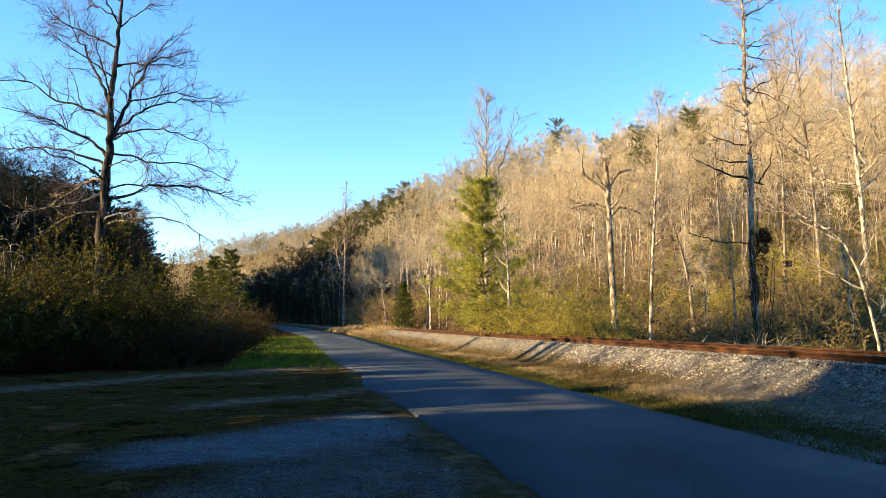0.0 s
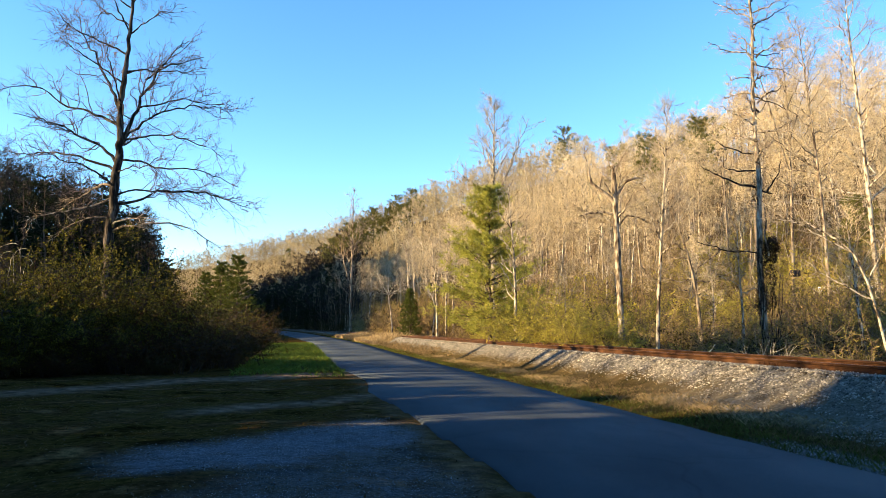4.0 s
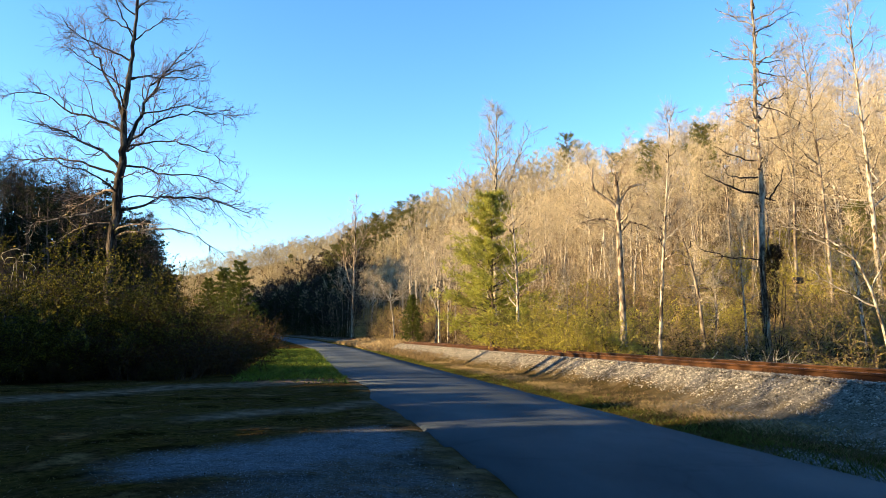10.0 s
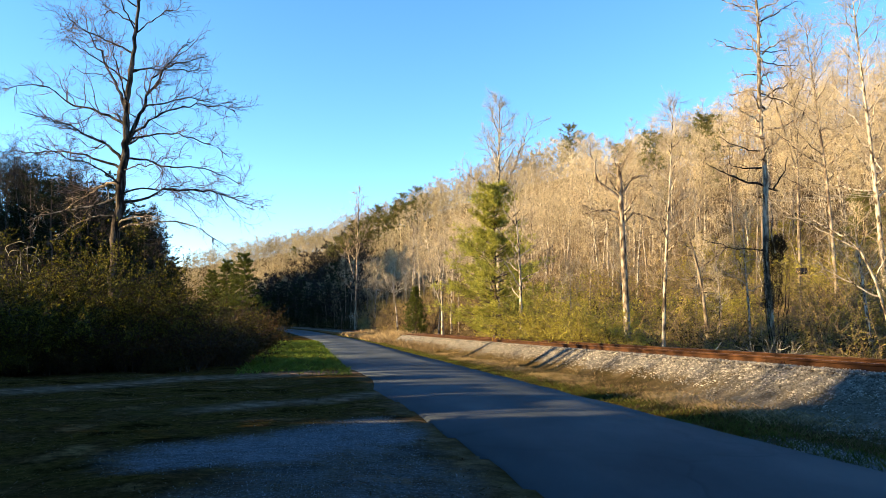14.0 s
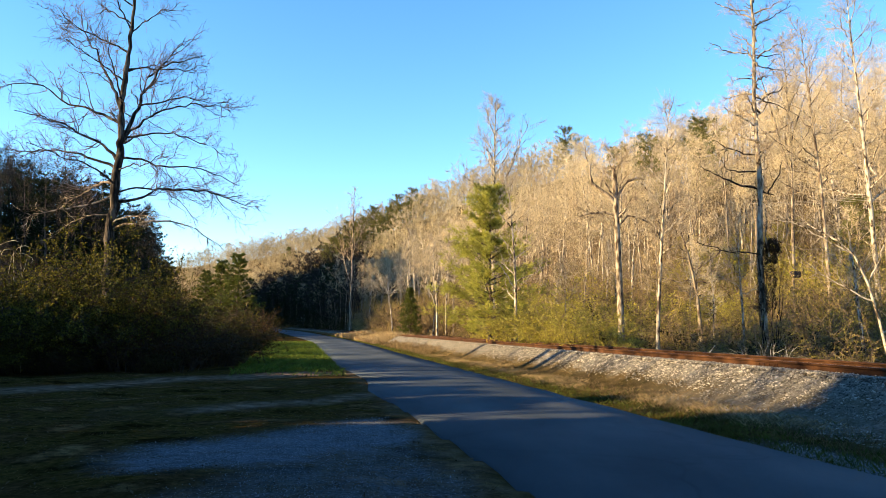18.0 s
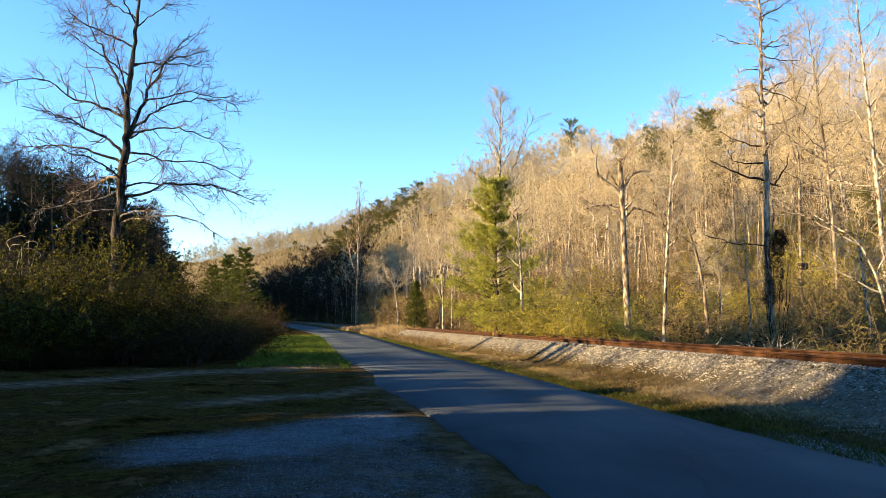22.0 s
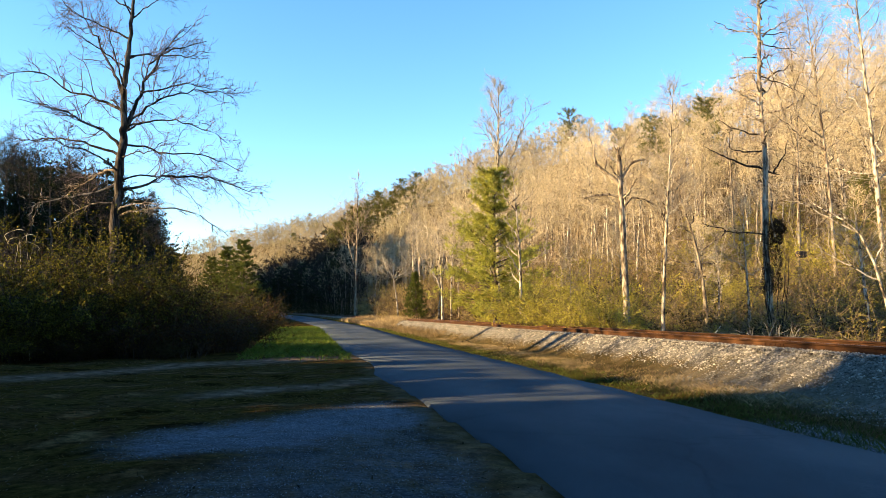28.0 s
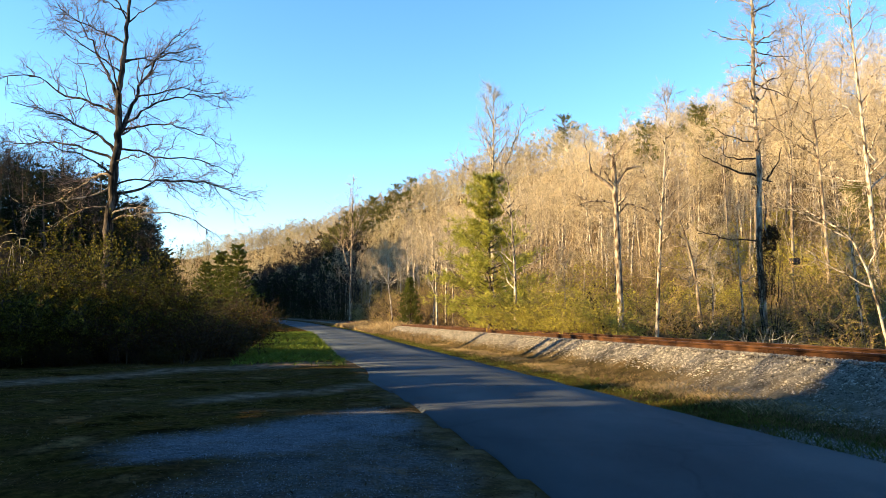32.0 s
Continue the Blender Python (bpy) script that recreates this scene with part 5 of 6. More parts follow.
# ---- thickets ----
def shrub_kind(seed, h, w, stems_n, twigs, leaves, size, leaf, stem=None, bare=0, upright=0.0):
    """A shrub of arching stems, their side twigs, and leaves set along the twigs."""
    rng = random.Random(seed)
    tubes, V, F = Tubes(), [], []
    for k in range(stems_n):
        a, lean = rng.uniform(0, 6.283), rng.random() ** 0.7 * (1 - upright)
        base = Vector((math.cos(a), math.sin(a), 0)) * (w * 0.22 * rng.random()) + Vector((0, 0, -0.12))
        reach = h * rng.uniform(0.62, 1.12) * (1 - 0.22 * lean)
        pts, rad = bough(rng, base, math.degrees(a) + rng.uniform(-40, 40), 88 - 40 * lean, 60 - 85 * lean, reach, rng.uniform(0.012, 0.024), 0.005, 6, 0.16)
        tubes.add(pts, rad, 3)
        for _ in range(twigs):
            p, d = along(pts, 0.16 + 0.83 * rng.random() ** 0.75)
            wd = sideways(rng, d, rng.uniform(0.5, 1.3))
            L = h * rng.uniform(0.07, 0.22)
            q = p + wd * L + Vector((rng.gauss(0, 0.05), rng.gauss(0, 0.05), rng.gauss(0, 0.05)))
            tubes.sliver(p, q, 0.008, sideways(rng, wd, 1.57))
            for _ in range(leaves):
                f = rng.uniform(0.15, 1.1)
                c = p.lerp(q, f) + Vector((rng.gauss(0, size * 0.6), rng.gauss(0, size * 0.6), rng.gauss(0, size * 0.6)))
                u = (wd + Vector((rng.gauss(0, 0.8), rng.gauss(0, 0.8), rng.gauss(-0.1, 0.7)))).normalized()
                n = u.cross(Vector((rng.gauss(0, 1), rng.gauss(0, 1), rng.gauss(0, 0.5)))).normalized()
                L2 = size * rng.uniform(0.6, 1.3)
                b = len(V)
                V += [tuple(c - u * L2), tuple(c + n * (L2 * 0.46)), tuple(c + u * L2), tuple(c - n * (L2 * 0.46))]
                F += [(b, b + 1, b + 2), (b, b + 2, b + 3)]
        for _ in range(bare):
            p, d = along(pts, rng.uniform(0.1, 0.99))
            wd = sideways(rng, d, rng.uniform(0.4, 1.4))
            tubes.sliver(p, p + wd * h * rng.uniform(0.08, 0.3), 0.008, sideways(rng, wd, 1.57))
    return tubes.mesh("stem_frame", [stem or BRUSH_STEM]), mesh_of("foliage", V, F, [leaf])


KINDS = {
    "bushy": ([shrub_kind(740 + k, 3.9, 3.6, 26, 20, 15, 0.046, GOLD_LEAF, None, 4, 0.15) for k in range(2)], "big yellow-olive leafy bush in a thicket"),
    "privet": ([shrub_kind(750 + k, 4.2, 3.4, 34, 32, 17, 0.036, SHADED_HEDGE_LEAF, SHADED_HEDGE_STEM, 3, 0.2) for k in range(3)], "big olive-green leafy bush beside the lane"),
    # near-black bush that stands in for shade in both thickets
    "dark": ([shrub_kind(745 + k, 3.2, 3.4, 22, 18, 13, 0.044, GREEN_LEAF, SHADED_HEDGE_STEM, 2) for k in range(2)], "dense bush in near-black leaves standing in for shade"),
    "olive": ([shrub_kind(700 + k, 3.7, 3.8, 24, 14, 8, 0.034, OLIVE_LEAF, None, 10, 0.1) for k in range(3)], "olive-yellow leafy shrub in a roadside thicket"),
    "green": ([shrub_kind(710 + k, 3.4, 3.6, 18, 14, 9, 0.055, GREEN_LEAF, None, 4) for k in range(3)], "dark green evergreen shrub in a thicket"),
    "russet": ([shrub_kind(720 + k, 3.2, 3.2, 30, 14, 7, 0.040, RUSSET_LEAF, SHADED_HEDGE_STEM, 10, 0.3) for k in range(2)], "reddish-brown half-bare shrub in a thicket"),
    "tan": ([shrub_kind(730 + k, 2.7, 3.3, 30, 12, 3, 0.040, TAN_LEAF, None, 24) for k in range(3)], "tangle of tan brush with few dry leaves"),
}


def plant_shrub(kind, x, y, size, turn, tall=1.0, group=""):
    meshes, label = KINDS[kind]
    ob = thing("shrub", pose(x, y, ground_z(x, y), 0, 0, turn), label, "shrub", group)
    ob.scale = (size, size, size * tall)
    stems_me, leaf_me = meshes[int(turn) % len(meshes)]
    tagged(part("stem_frame", stems_me, None, ob), kind="stuff")
    part("foliage", leaf_me, None, ob)


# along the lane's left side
# these bushes hold their shade in darkened leaf and stem colours
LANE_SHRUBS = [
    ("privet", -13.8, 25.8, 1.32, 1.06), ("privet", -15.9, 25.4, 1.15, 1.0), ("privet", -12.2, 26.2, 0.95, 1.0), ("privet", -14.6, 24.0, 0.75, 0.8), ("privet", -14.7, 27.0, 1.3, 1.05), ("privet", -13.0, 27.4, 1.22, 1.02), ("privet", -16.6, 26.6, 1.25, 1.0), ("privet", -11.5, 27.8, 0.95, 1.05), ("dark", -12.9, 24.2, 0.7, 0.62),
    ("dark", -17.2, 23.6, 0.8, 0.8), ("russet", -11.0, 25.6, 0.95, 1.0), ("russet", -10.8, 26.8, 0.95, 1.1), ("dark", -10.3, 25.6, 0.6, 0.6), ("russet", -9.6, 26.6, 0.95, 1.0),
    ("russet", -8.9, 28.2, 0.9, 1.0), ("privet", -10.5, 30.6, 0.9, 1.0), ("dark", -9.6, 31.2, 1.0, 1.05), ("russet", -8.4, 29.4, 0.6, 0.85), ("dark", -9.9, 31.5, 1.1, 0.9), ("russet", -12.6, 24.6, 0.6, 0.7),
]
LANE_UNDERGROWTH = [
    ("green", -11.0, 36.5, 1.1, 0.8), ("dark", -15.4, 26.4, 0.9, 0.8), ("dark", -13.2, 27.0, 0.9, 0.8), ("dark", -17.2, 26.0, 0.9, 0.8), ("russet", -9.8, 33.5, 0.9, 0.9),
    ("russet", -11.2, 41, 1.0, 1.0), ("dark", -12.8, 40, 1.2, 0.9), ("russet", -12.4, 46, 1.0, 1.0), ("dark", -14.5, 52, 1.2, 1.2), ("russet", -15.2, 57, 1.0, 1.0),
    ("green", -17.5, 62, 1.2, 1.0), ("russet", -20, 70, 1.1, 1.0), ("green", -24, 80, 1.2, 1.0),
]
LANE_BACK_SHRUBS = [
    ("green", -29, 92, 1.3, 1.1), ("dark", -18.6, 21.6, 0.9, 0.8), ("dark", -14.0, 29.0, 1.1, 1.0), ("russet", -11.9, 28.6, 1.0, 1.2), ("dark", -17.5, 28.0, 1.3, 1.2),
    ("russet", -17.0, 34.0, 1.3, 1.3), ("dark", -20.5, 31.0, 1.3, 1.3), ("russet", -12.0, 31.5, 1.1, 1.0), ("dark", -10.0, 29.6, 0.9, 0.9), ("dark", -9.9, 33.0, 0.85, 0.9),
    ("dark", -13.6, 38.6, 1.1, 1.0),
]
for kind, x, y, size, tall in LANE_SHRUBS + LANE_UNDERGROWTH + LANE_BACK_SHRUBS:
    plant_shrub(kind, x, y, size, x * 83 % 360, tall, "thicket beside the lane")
# dark bushes in place of cast shade, and a tall tangle, beyond the track
TRACK_SHRUBS = [
    ("tan", -3.6, 86, 1.2, 1.2), ("green", -1.6, 88, 1.2, 1.2), ("tan", 0.4, 87, 1.2, 1.2), ("green", 2.2, 84, 1.1, 1.2), ("tan", -1.0, 82, 1.1, 1.1),
    ("tan", 1.2, 79, 1.1, 1.1), ("tan", 2.4, 74, 1.0, 1.1), ("tan", -8.6, 103, 1.2, 1.2), ("green", -9.9, 109, 1.2, 1.2), ("tan", -7.2, 99, 1.2, 1.1),
    ("green", -5.6, 96, 1.1, 1.2), ("olive", 11.0, 26.2, 0.5, 0.55), ("tan", 12.8, 25.6, 0.55, 0.55),
]
TRACK_UNDERGROWTH = [
    ("olive", 14.3, 27.9, 0.8, 0.9), ("dark", 15.2, 28.8, 0.85, 0.9), ("tan", 11.0, 28.0, 0.8, 0.8), ("olive", 14.0, 31.0, 1.0, 1.0), ("dark", 8.1, 35.5, 0.8, 0.75),
    ("bushy", 6.2, 37.5, 0.9, 0.75), ("bushy", 4.7, 38.5, 1.0, 0.9), ("bushy", 5.6, 33.5, 0.8, 0.7), ("green", 7.2, 31.5, 0.7, 0.7), ("bushy", 7.4, 33.0, 0.8, 0.8), ("bushy", 5.4, 35.6, 0.82, 0.9), ("bushy", 6.6, 35.2, 0.85, 0.9), ("bushy", 6.0, 31.6, 0.72, 0.85), ("bushy", 8.2, 38.4, 0.9, 0.9), ("bushy", 6.9, 30.2, 0.68, 0.8),
    # dark bushes make up the shadow pools round the vine-clad tree
    ("tan", 12.2, 27.9, 0.75, 0.8), ("dark", 13.6, 28.6, 0.8, 0.85), ("dark", 13.9, 27.3, 0.8, 0.85), ("dark", 14.8, 27.8, 0.85, 0.9), ("dark", 15.4, 28.3, 0.8, 0.85),
    ("dark", 13.5, 26.9, 0.72, 0.8), ("dark", 14.5, 27.0, 0.75, 0.85), ("dark", 15.3, 27.4, 0.75, 0.85), ("dark", 12.1, 26.9, 0.7, 0.75), ("dark", 11.0, 26.8, 0.68, 0.75),
    ("dark", 10.5, 27.2, 0.7, 0.7), ("dark", 11.5, 27.5, 0.75, 0.8), ("dark", 12.8, 27.4, 0.75, 0.8), ("olive", 16.6, 31.2, 1.1, 1.2),
]
TRACK_BACK_SHRUBS = [
    ("tan", 10.2, 27.4, 0.7, 0.75), ("tan", 12.4, 24.6, 0.55, 0.55), ("olive", 14.2, 25.2, 0.6, 0.6), ("bushy", 9.4, 27.0, 0.6, 0.6), ("olive", 16.2, 26.2, 0.85, 0.95),
    ("tan", 19.3, 32.4, 1.2, 1.5), ("olive", 17.7, 28.6, 1.0, 1.2), ("olive", 20.8, 35.4, 1.3, 1.3), ("olive", 19.6, 30.2, 1.3, 1.4), ("tan", 22.6, 37.4, 1.6, 1.5),
    ("tan", 20.8, 41.2, 0.8, 1.0), ("olive", 22.0, 42.5, 1.0, 1.0),
]
FAR_ROAD_SHRUBS = [("tan" if k % 3 else "olive", x, float(np.interp(-x, -FAR_ROAD[:60, 0], FAR_ROAD[:60, 1])) - 4.3 - 0.4 * (k % 2), 0.75 if x > 19 else 1.15, 1.0) for k, x in enumerate((21.5, 20, 18.6, 17.3, 16, 14.8, 13.6, 12.6, 11.6, 10.8))]
FAR_ROAD_SHRUBS += [(("tan", "olive", "tan")[k % 3], float(np.interp(y, FAR_ROAD[40:, 1], FAR_ROAD[40:, 0])) - 5.2 + (k % 2), float(y), 1.15, 1.25) for k, y in enumerate(range(70, 122, 3))]
for kind, x, y, size, tall in FAR_ROAD_SHRUBS + TRACK_SHRUBS + TRACK_UNDERGROWTH + TRACK_BACK_SHRUBS:
    plant_shrub(kind, x, y, size, x * 83 % 360, tall, "thicket beyond the track")
# beyond the track
rng = random.Random(17)
brush = scattered(rng, (-40, 45), (9, 100), 2.3, lambda x, y, dl, dt, df: (dt > 3.6) & (dt < 10 + 0.05 * y) & (df < -5) & (x < 0.68 * y))
for x, y, z in brush:
    u = x / y
    if math.hypot(x - 10.6, y - 23.0) < 1.7 or (y < 20.5 and x > 8.5):
        continue
    if u > 0.30:
        kind, size, tall = rng.choice(("tan", "olive", "green", "olive", "dark")), rng.uniform(0.7, 1.05), 0.9
    elif u > 0.08:
        kind, size, tall = rng.choice(("bushy", "bushy", "olive", "olive", "green") if u < 0.2 else ("olive", "bushy", "green", "olive", "tan")), rng.uniform(0.95, 1.3), 1.05
    else:
        kind, size, tall = rng.choice(("tan", "tan", "russet", "olive")), rng.uniform(0.6, 0.9), 1.0
    if 0.1 < u < 0.3:
        # low enough to leave the far road in view
        size = min(size, (1.6 + (0.047 if u < 0.21 and y > 30 else 0.058) * y - z) / (3.3 * tall))
    plant_shrub(kind, x, y, max(size, 0.45), rng.uniform(0, 360), tall, "thicket beyond the track")
slope = scattered(rng, (-20, 75), (22, 95), 2.5, lambda x, y, dl, dt, df: (((df > 4) & (df < 20)) | ((df < -5) & (dt > 12))) & (x < 0.7 * y) & (x > -0.1 * y))
for x, y, z in slope:
    kind = rng.choice(("olive", "bushy", "olive", "tan") if x / y > 0.35 else ("tan", "tan", "olive"))
    back = ground_z(x, y) > 3.6
    if land(np.array([x]), np.array([y]))[3][0] < 0 and 0.1 < x / y < 0.21 and rng.random() < 0.6:
        continue
    plant_shrub(kind, x, y, rng.uniform(0.8, 1.15) * (1.15 if back else 0.72), rng.uniform(0, 360), 1.0, "undergrowth at the foot of the hill")
far_brush = scattered(rng, (-110, 5), (84, 230), 3.4, lambda x, y, dl, dt, df: (dt > 3.0) & (df < 14) & (np.abs(df) > 3.4) & (x > -0.5 * y))
brush_kinds = []
for k in range(4):
    tubes, V, F = shrub_parts(760 + k, 3.6, 3.8, 6, 420, 0.17, 7, 0)
    kv, kf, km = arrays((tubes, 0))
    brush_kinds.append((np.concatenate([kv, np.array(V, np.float32)]), np.concatenate([kf, np.array(F, np.int32) + len(kv)]), np.concatenate([km * 0, np.ones(len(F), np.int32)])))
# one brush, two colours: tan on the sunlit side, dark for the bend's shade
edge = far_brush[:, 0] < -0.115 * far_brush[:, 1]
joined("dry_brush", brush_kinds, far_brush[~edge], rng, [BRUSH_STEM, TAN_LEAF], "dry brush in tan leaves for the sunlit edge of the woods", "undergrowth", 0.6, 1.0)
joined("underwood", brush_kinds, far_brush[edge], rng, [BRUSH_STEM, GREEN_LEAF], "the same brush in dark leaves for the shaded edge of the woods", "undergrowth", 0.7, 1.3)
# ---- stones, grass and leaves ----
def flakes(name, places, shape, mat, label, category, rng, lo, hi):
    """Many small pieces of one rough shape, joined."""
    kv, kf = np.array(shape[0], np.float32), np.array(shape[1], np.int32)
    n = len(places)
    R = np.random.RandomState(rng)
    A, B = R.uniform(0, 6.283, n), R.normal(0, 0.5, n)
    S = R.uniform(lo, hi, n)
    base = kv[None] * (S[:, None, None] * R.uniform(0.7, 1.3, (n, len(kv), 1)))
    x, y, z = base[..., 0], base[..., 1], base[..., 2]
    x, z = x * np.cos(B)[:, None] + z * np.sin(B)[:, None], z * np.cos(B)[:, None] - x * np.sin(B)[:, None]
    x, y = x * np.cos(A)[:, None] - y * np.sin(A)[:, None], x * np.sin(A)[:, None] + y * np.cos(A)[:, None]
    V = (np.stack([x, y, z], -1) + np.asarray(places)[:, None]).reshape(-1, 3)
    F = (kf[None] + (np.arange(n) * len(kv))[:, None, None]).reshape(-1, 3)
    return tagged(new(name, mesh_of(name, V, F, [mat])), label, category, kind="stuff")


OCTA = ([(1, 0, 0), (0, 0.8, 0), (-1, 0.1, 0), (0, -0.8, 0.1), (0.1, 0, 0.7), (0, 0, -0.6)],
        [(0, 1, 4), (1, 2, 4), (2, 3, 4), (3, 0, 4), (1, 0, 5), (2, 1, 5), (3, 2, 5), (0, 3, 5)])


def beside(line, n, seed, run0, run1, lat, power=1.6):
    """Places along a line, thicker towards its start; lat(R, n) gives how far right of it."""
    R = np.random.RandomState(seed)
    seg = np.hypot(*(line[1:, :2] - line[:-1, :2]).T)
    acc = np.concatenate([[0], np.cumsum(seg)])
    run = run0 + (run1 - run0) * R.uniform(0, 1, n) ** power
    i = np.clip(np.searchsorted(acc, run) - 1, 0, len(seg) - 1)
    f = (run - acc[i]) / seg[i]
    P = line[i] + (line[i + 1] - line[i]) * f[:, None]
    q = (line[i + 1] - line[i]) / seg[i][:, None]
    d = lat(R, n)
    X, Y = P[:, 0] + q[:, 1] * d, P[:, 1] - q[:, 0] * d
    return np.column_stack([X, Y, land(X, Y)[0]])


P = beside(TRACK, 38000, 1, 84, 150, lambda R, n: -np.abs(R.triangular(0.7, 1.2, 2.25, n)), 1.7)
flakes("ballast", P, OCTA, STONE, "pale grey crushed-stone ballast under the track", "ballast", 1, 0.016, 0.042)
P = beside(TRACK, 7000, 2, 84, 140, lambda R, n: R.uniform(-0.66, 1.6, n), 1.7)
R_ = beside(TRACK, 7000, 5, 84, 99, lambda R, n: -R.uniform(2.0, 3.4, n), 1.0)
R_ = R_[offset(LANE, R_[:, 0], R_[:, 1])[0] > 3.1]
flakes("spilled_ballast", R_, OCTA, STONE, "crushed stone spilled over the verge", "ballast", 6, 0.012, 0.03)
flakes("ballast_between_rails", P, OCTA, STONE, "pale crushed stone between the rails", "ballast", 2, 0.022, 0.045)


def spread(n, seed, x0, x1, y0, y1, want):
    R = np.random.RandomState(seed)
    X, Y = R.uniform(x0, x1, n), R.uniform(y0, y1, n)
    z, dl, dt, df = land(X, Y)
    ok = R.uniform(0, 1, n) < want(X, Y, dl, dt, df)
    return np.column_stack([X, Y, z])[ok]


TETRA = ([(1, 0, -0.3), (-0.6, 0.9, -0.3), (-0.5, -0.9, -0.2), (0, 0, 0.8)], [(0, 1, 3), (1, 2, 3), (2, 0, 3), (1, 0, 2)])
P = spread(150000, 3, -8, 3, 3, 14, lambda X, Y, dl, dt, df: marks(X, Y, dl, dt, df)["gravel"] * (dl < -2.2) * 0.8)
flakes("gravel", P, TETRA, GRAVEL, "blue-grey gravel of a roadside pull-off", "gravel", 3, 0.005, 0.013)
P = spread(90000, 4, 2, 8, 4, 14, lambda X, Y, dl, dt, df: marks(X, Y, dl, dt, df)["gravel"] * (dl > 2.1) * (dl < 3.2))
flakes("gravel_at_road_edge", P, TETRA, PALE_GRAVEL, "loose pale gravel at the road's edge", "gravel", 4, 0.006, 0.015)


def blades(name, P, mat, seed, lo, hi, width, label, lean=0.45):
    """Grass, one thin bent blade each."""
    R = np.random.RandomState(seed)
    n = len(P)
    a, h = R.uniform(0, 6.283, n), R.uniform(lo, hi, n) * R.uniform(0.6, 1.0, n)
    side = np.column_stack([np.cos(a), np.sin(a), np.zeros(n)]) * (width * R.uniform(0.6, 1.3, n))[:, None]
    tip = np.column_stack([R.normal(0, lean, n), R.normal(0, lean, n), np.ones(n)]) * h[:, None]
    P = P - np.array((0, 0, 0.01))
    V = np.stack([P - side, P + side, P + tip * 0.55 + side * 0.6, P + tip * np.array((1.5, 1.5, 1.0))], 1).reshape(-1, 3)
    b = (np.arange(n) * 4)[:, None]
    F = np.concatenate([b + np.array((0, 1, 2)), b + np.array((0, 2, 3))])
    return tagged(new(name, mesh_of(name, V, F, [mat])), label, "grass", kind="stuff")


def turf_want(X, Y, dl, dt, df):
    m = marks(X, Y, dl, dt, df)
    return (dl < -2.2) * np.clip(1 - m["gravel"] * 1.2 - m["dirt"], 0, 1) * (0.08 + 0.92 * ease(-0.2, 0.45, rolls(X, Y, 0.7, 4.0) * 0.6 + rolls(X, Y, 0.25, 1.0) * 0.5))


blades("lawn", spread(190000, 11, -16, 2.4, -3, 24, turf_want), DULL_GRASS, 11, 0.012, 0.04, 0.0035, "short dull grass between gravel tracks", 0.8)
blades("green_grass", spread(60000, 12, -18, -3, 24, 70, lambda X, Y, dl, dt, df: (dl < -2.55) * (dl > -6.5) * np.clip(1 - marks(X, Y, dl, dt, df)["dirt"], 0, 1)), GREEN_GRASS, 12, 0.08, 0.22, 0.014,
       "bright green grass beside the lane", 0.5)
P = beside(LANE, 40000, 13, 84, 180, lambda R, n: 2.08 + np.abs(R.normal(0, 0.75, n)), 1.5)
P = P[np.abs(offset(TRACK, P[:, 0], P[:, 1])[0]) > 1.9]
blades("verge_grass", P, VERGE_GRASS, 13, 0.03, 0.11, 0.006, "green grass at the road's edge", 0.35)
P = beside(LANE, 70000, 14, 86, 200, lambda R, n: 2.95 + R.normal(0, 0.2, n) + np.abs(R.normal(0, 0.8, n)), 1.4)
P = P[np.abs(offset(TRACK, P[:, 0], P[:, 1])[0]) > 1.85]
blades("dry_grass", P, DRY_GRASS, 14, 0.02, 0.10, 0.0033, "dry tan grass below the ballast bank", 0.3)
P = beside(TRACK, 9000, 15, 84, 170, lambda R, n: 2.7 + np.abs(R.normal(0, 0.7, n)), 1.3)
S_ = beside(LANE, 14000, 19, 92, 122, lambda R, n: 3.5 + R.normal(0, 0.35, n), 1.0)
S_ = S_[(rolls(S_[:, 0], S_[:, 1], 1.6, 2.0) > -0.1) & (np.abs(offset(TRACK, S_[:, 0], S_[:, 1])[0]) > 1.9)]
blades("pale_straw", S_, STRAW, 19, 0.035, 0.12, 0.0038, "patches of pale straw below the ballast bank", 0.5)
blades("weeds", P, DRY_GRASS, 15, 0.3, 0.8, 0.014, "dry weeds beyond the track", 0.3)
P = beside(LANE, 6000, 17, 124, 176, lambda R, n: 2.9 + np.abs(R.normal(0, 1.4, n)), 1.0)
P = P[np.abs(offset(TRACK, P[:, 0], P[:, 1])[0]) > 1.9]
blades("straw_grass", beside(LANE, 15000, 18, 146, 173, lambda R, n: 2.5 + np.abs(R.normal(0.6, 1.2, n)), 1.0), STRAW, 18, 0.2, 0.6, 0.013, "tall pale straw beside the track before the bend", 0.25)
blades("tall_dry_grass", P, DRY_GRASS, 17, 0.1, 0.4, 0.010, "tall tan dry grass between the lane and the track", 0.3)
LEAF = ([(-1, 0, 0), (0, -0.5, 0.15), (1, 0, 0.1), (0, 0.5, 0.15)], [(0, 1, 2), (0, 2, 3)])
P = spread(9000, 16, -12, 2, 4, 24, lambda X, Y, dl, dt, df: (dl < -2.1) * 0.6 * (1 - 0.9 * marks(X, Y, dl, dt, df)["gravel"])) + np.array((0, 0, 0.02))
flakes("fallen_leaves", P, LEAF, FALLEN_LEAF, "brown fallen leaves on the grass", "leaves", 16, 0.012, 0.03)


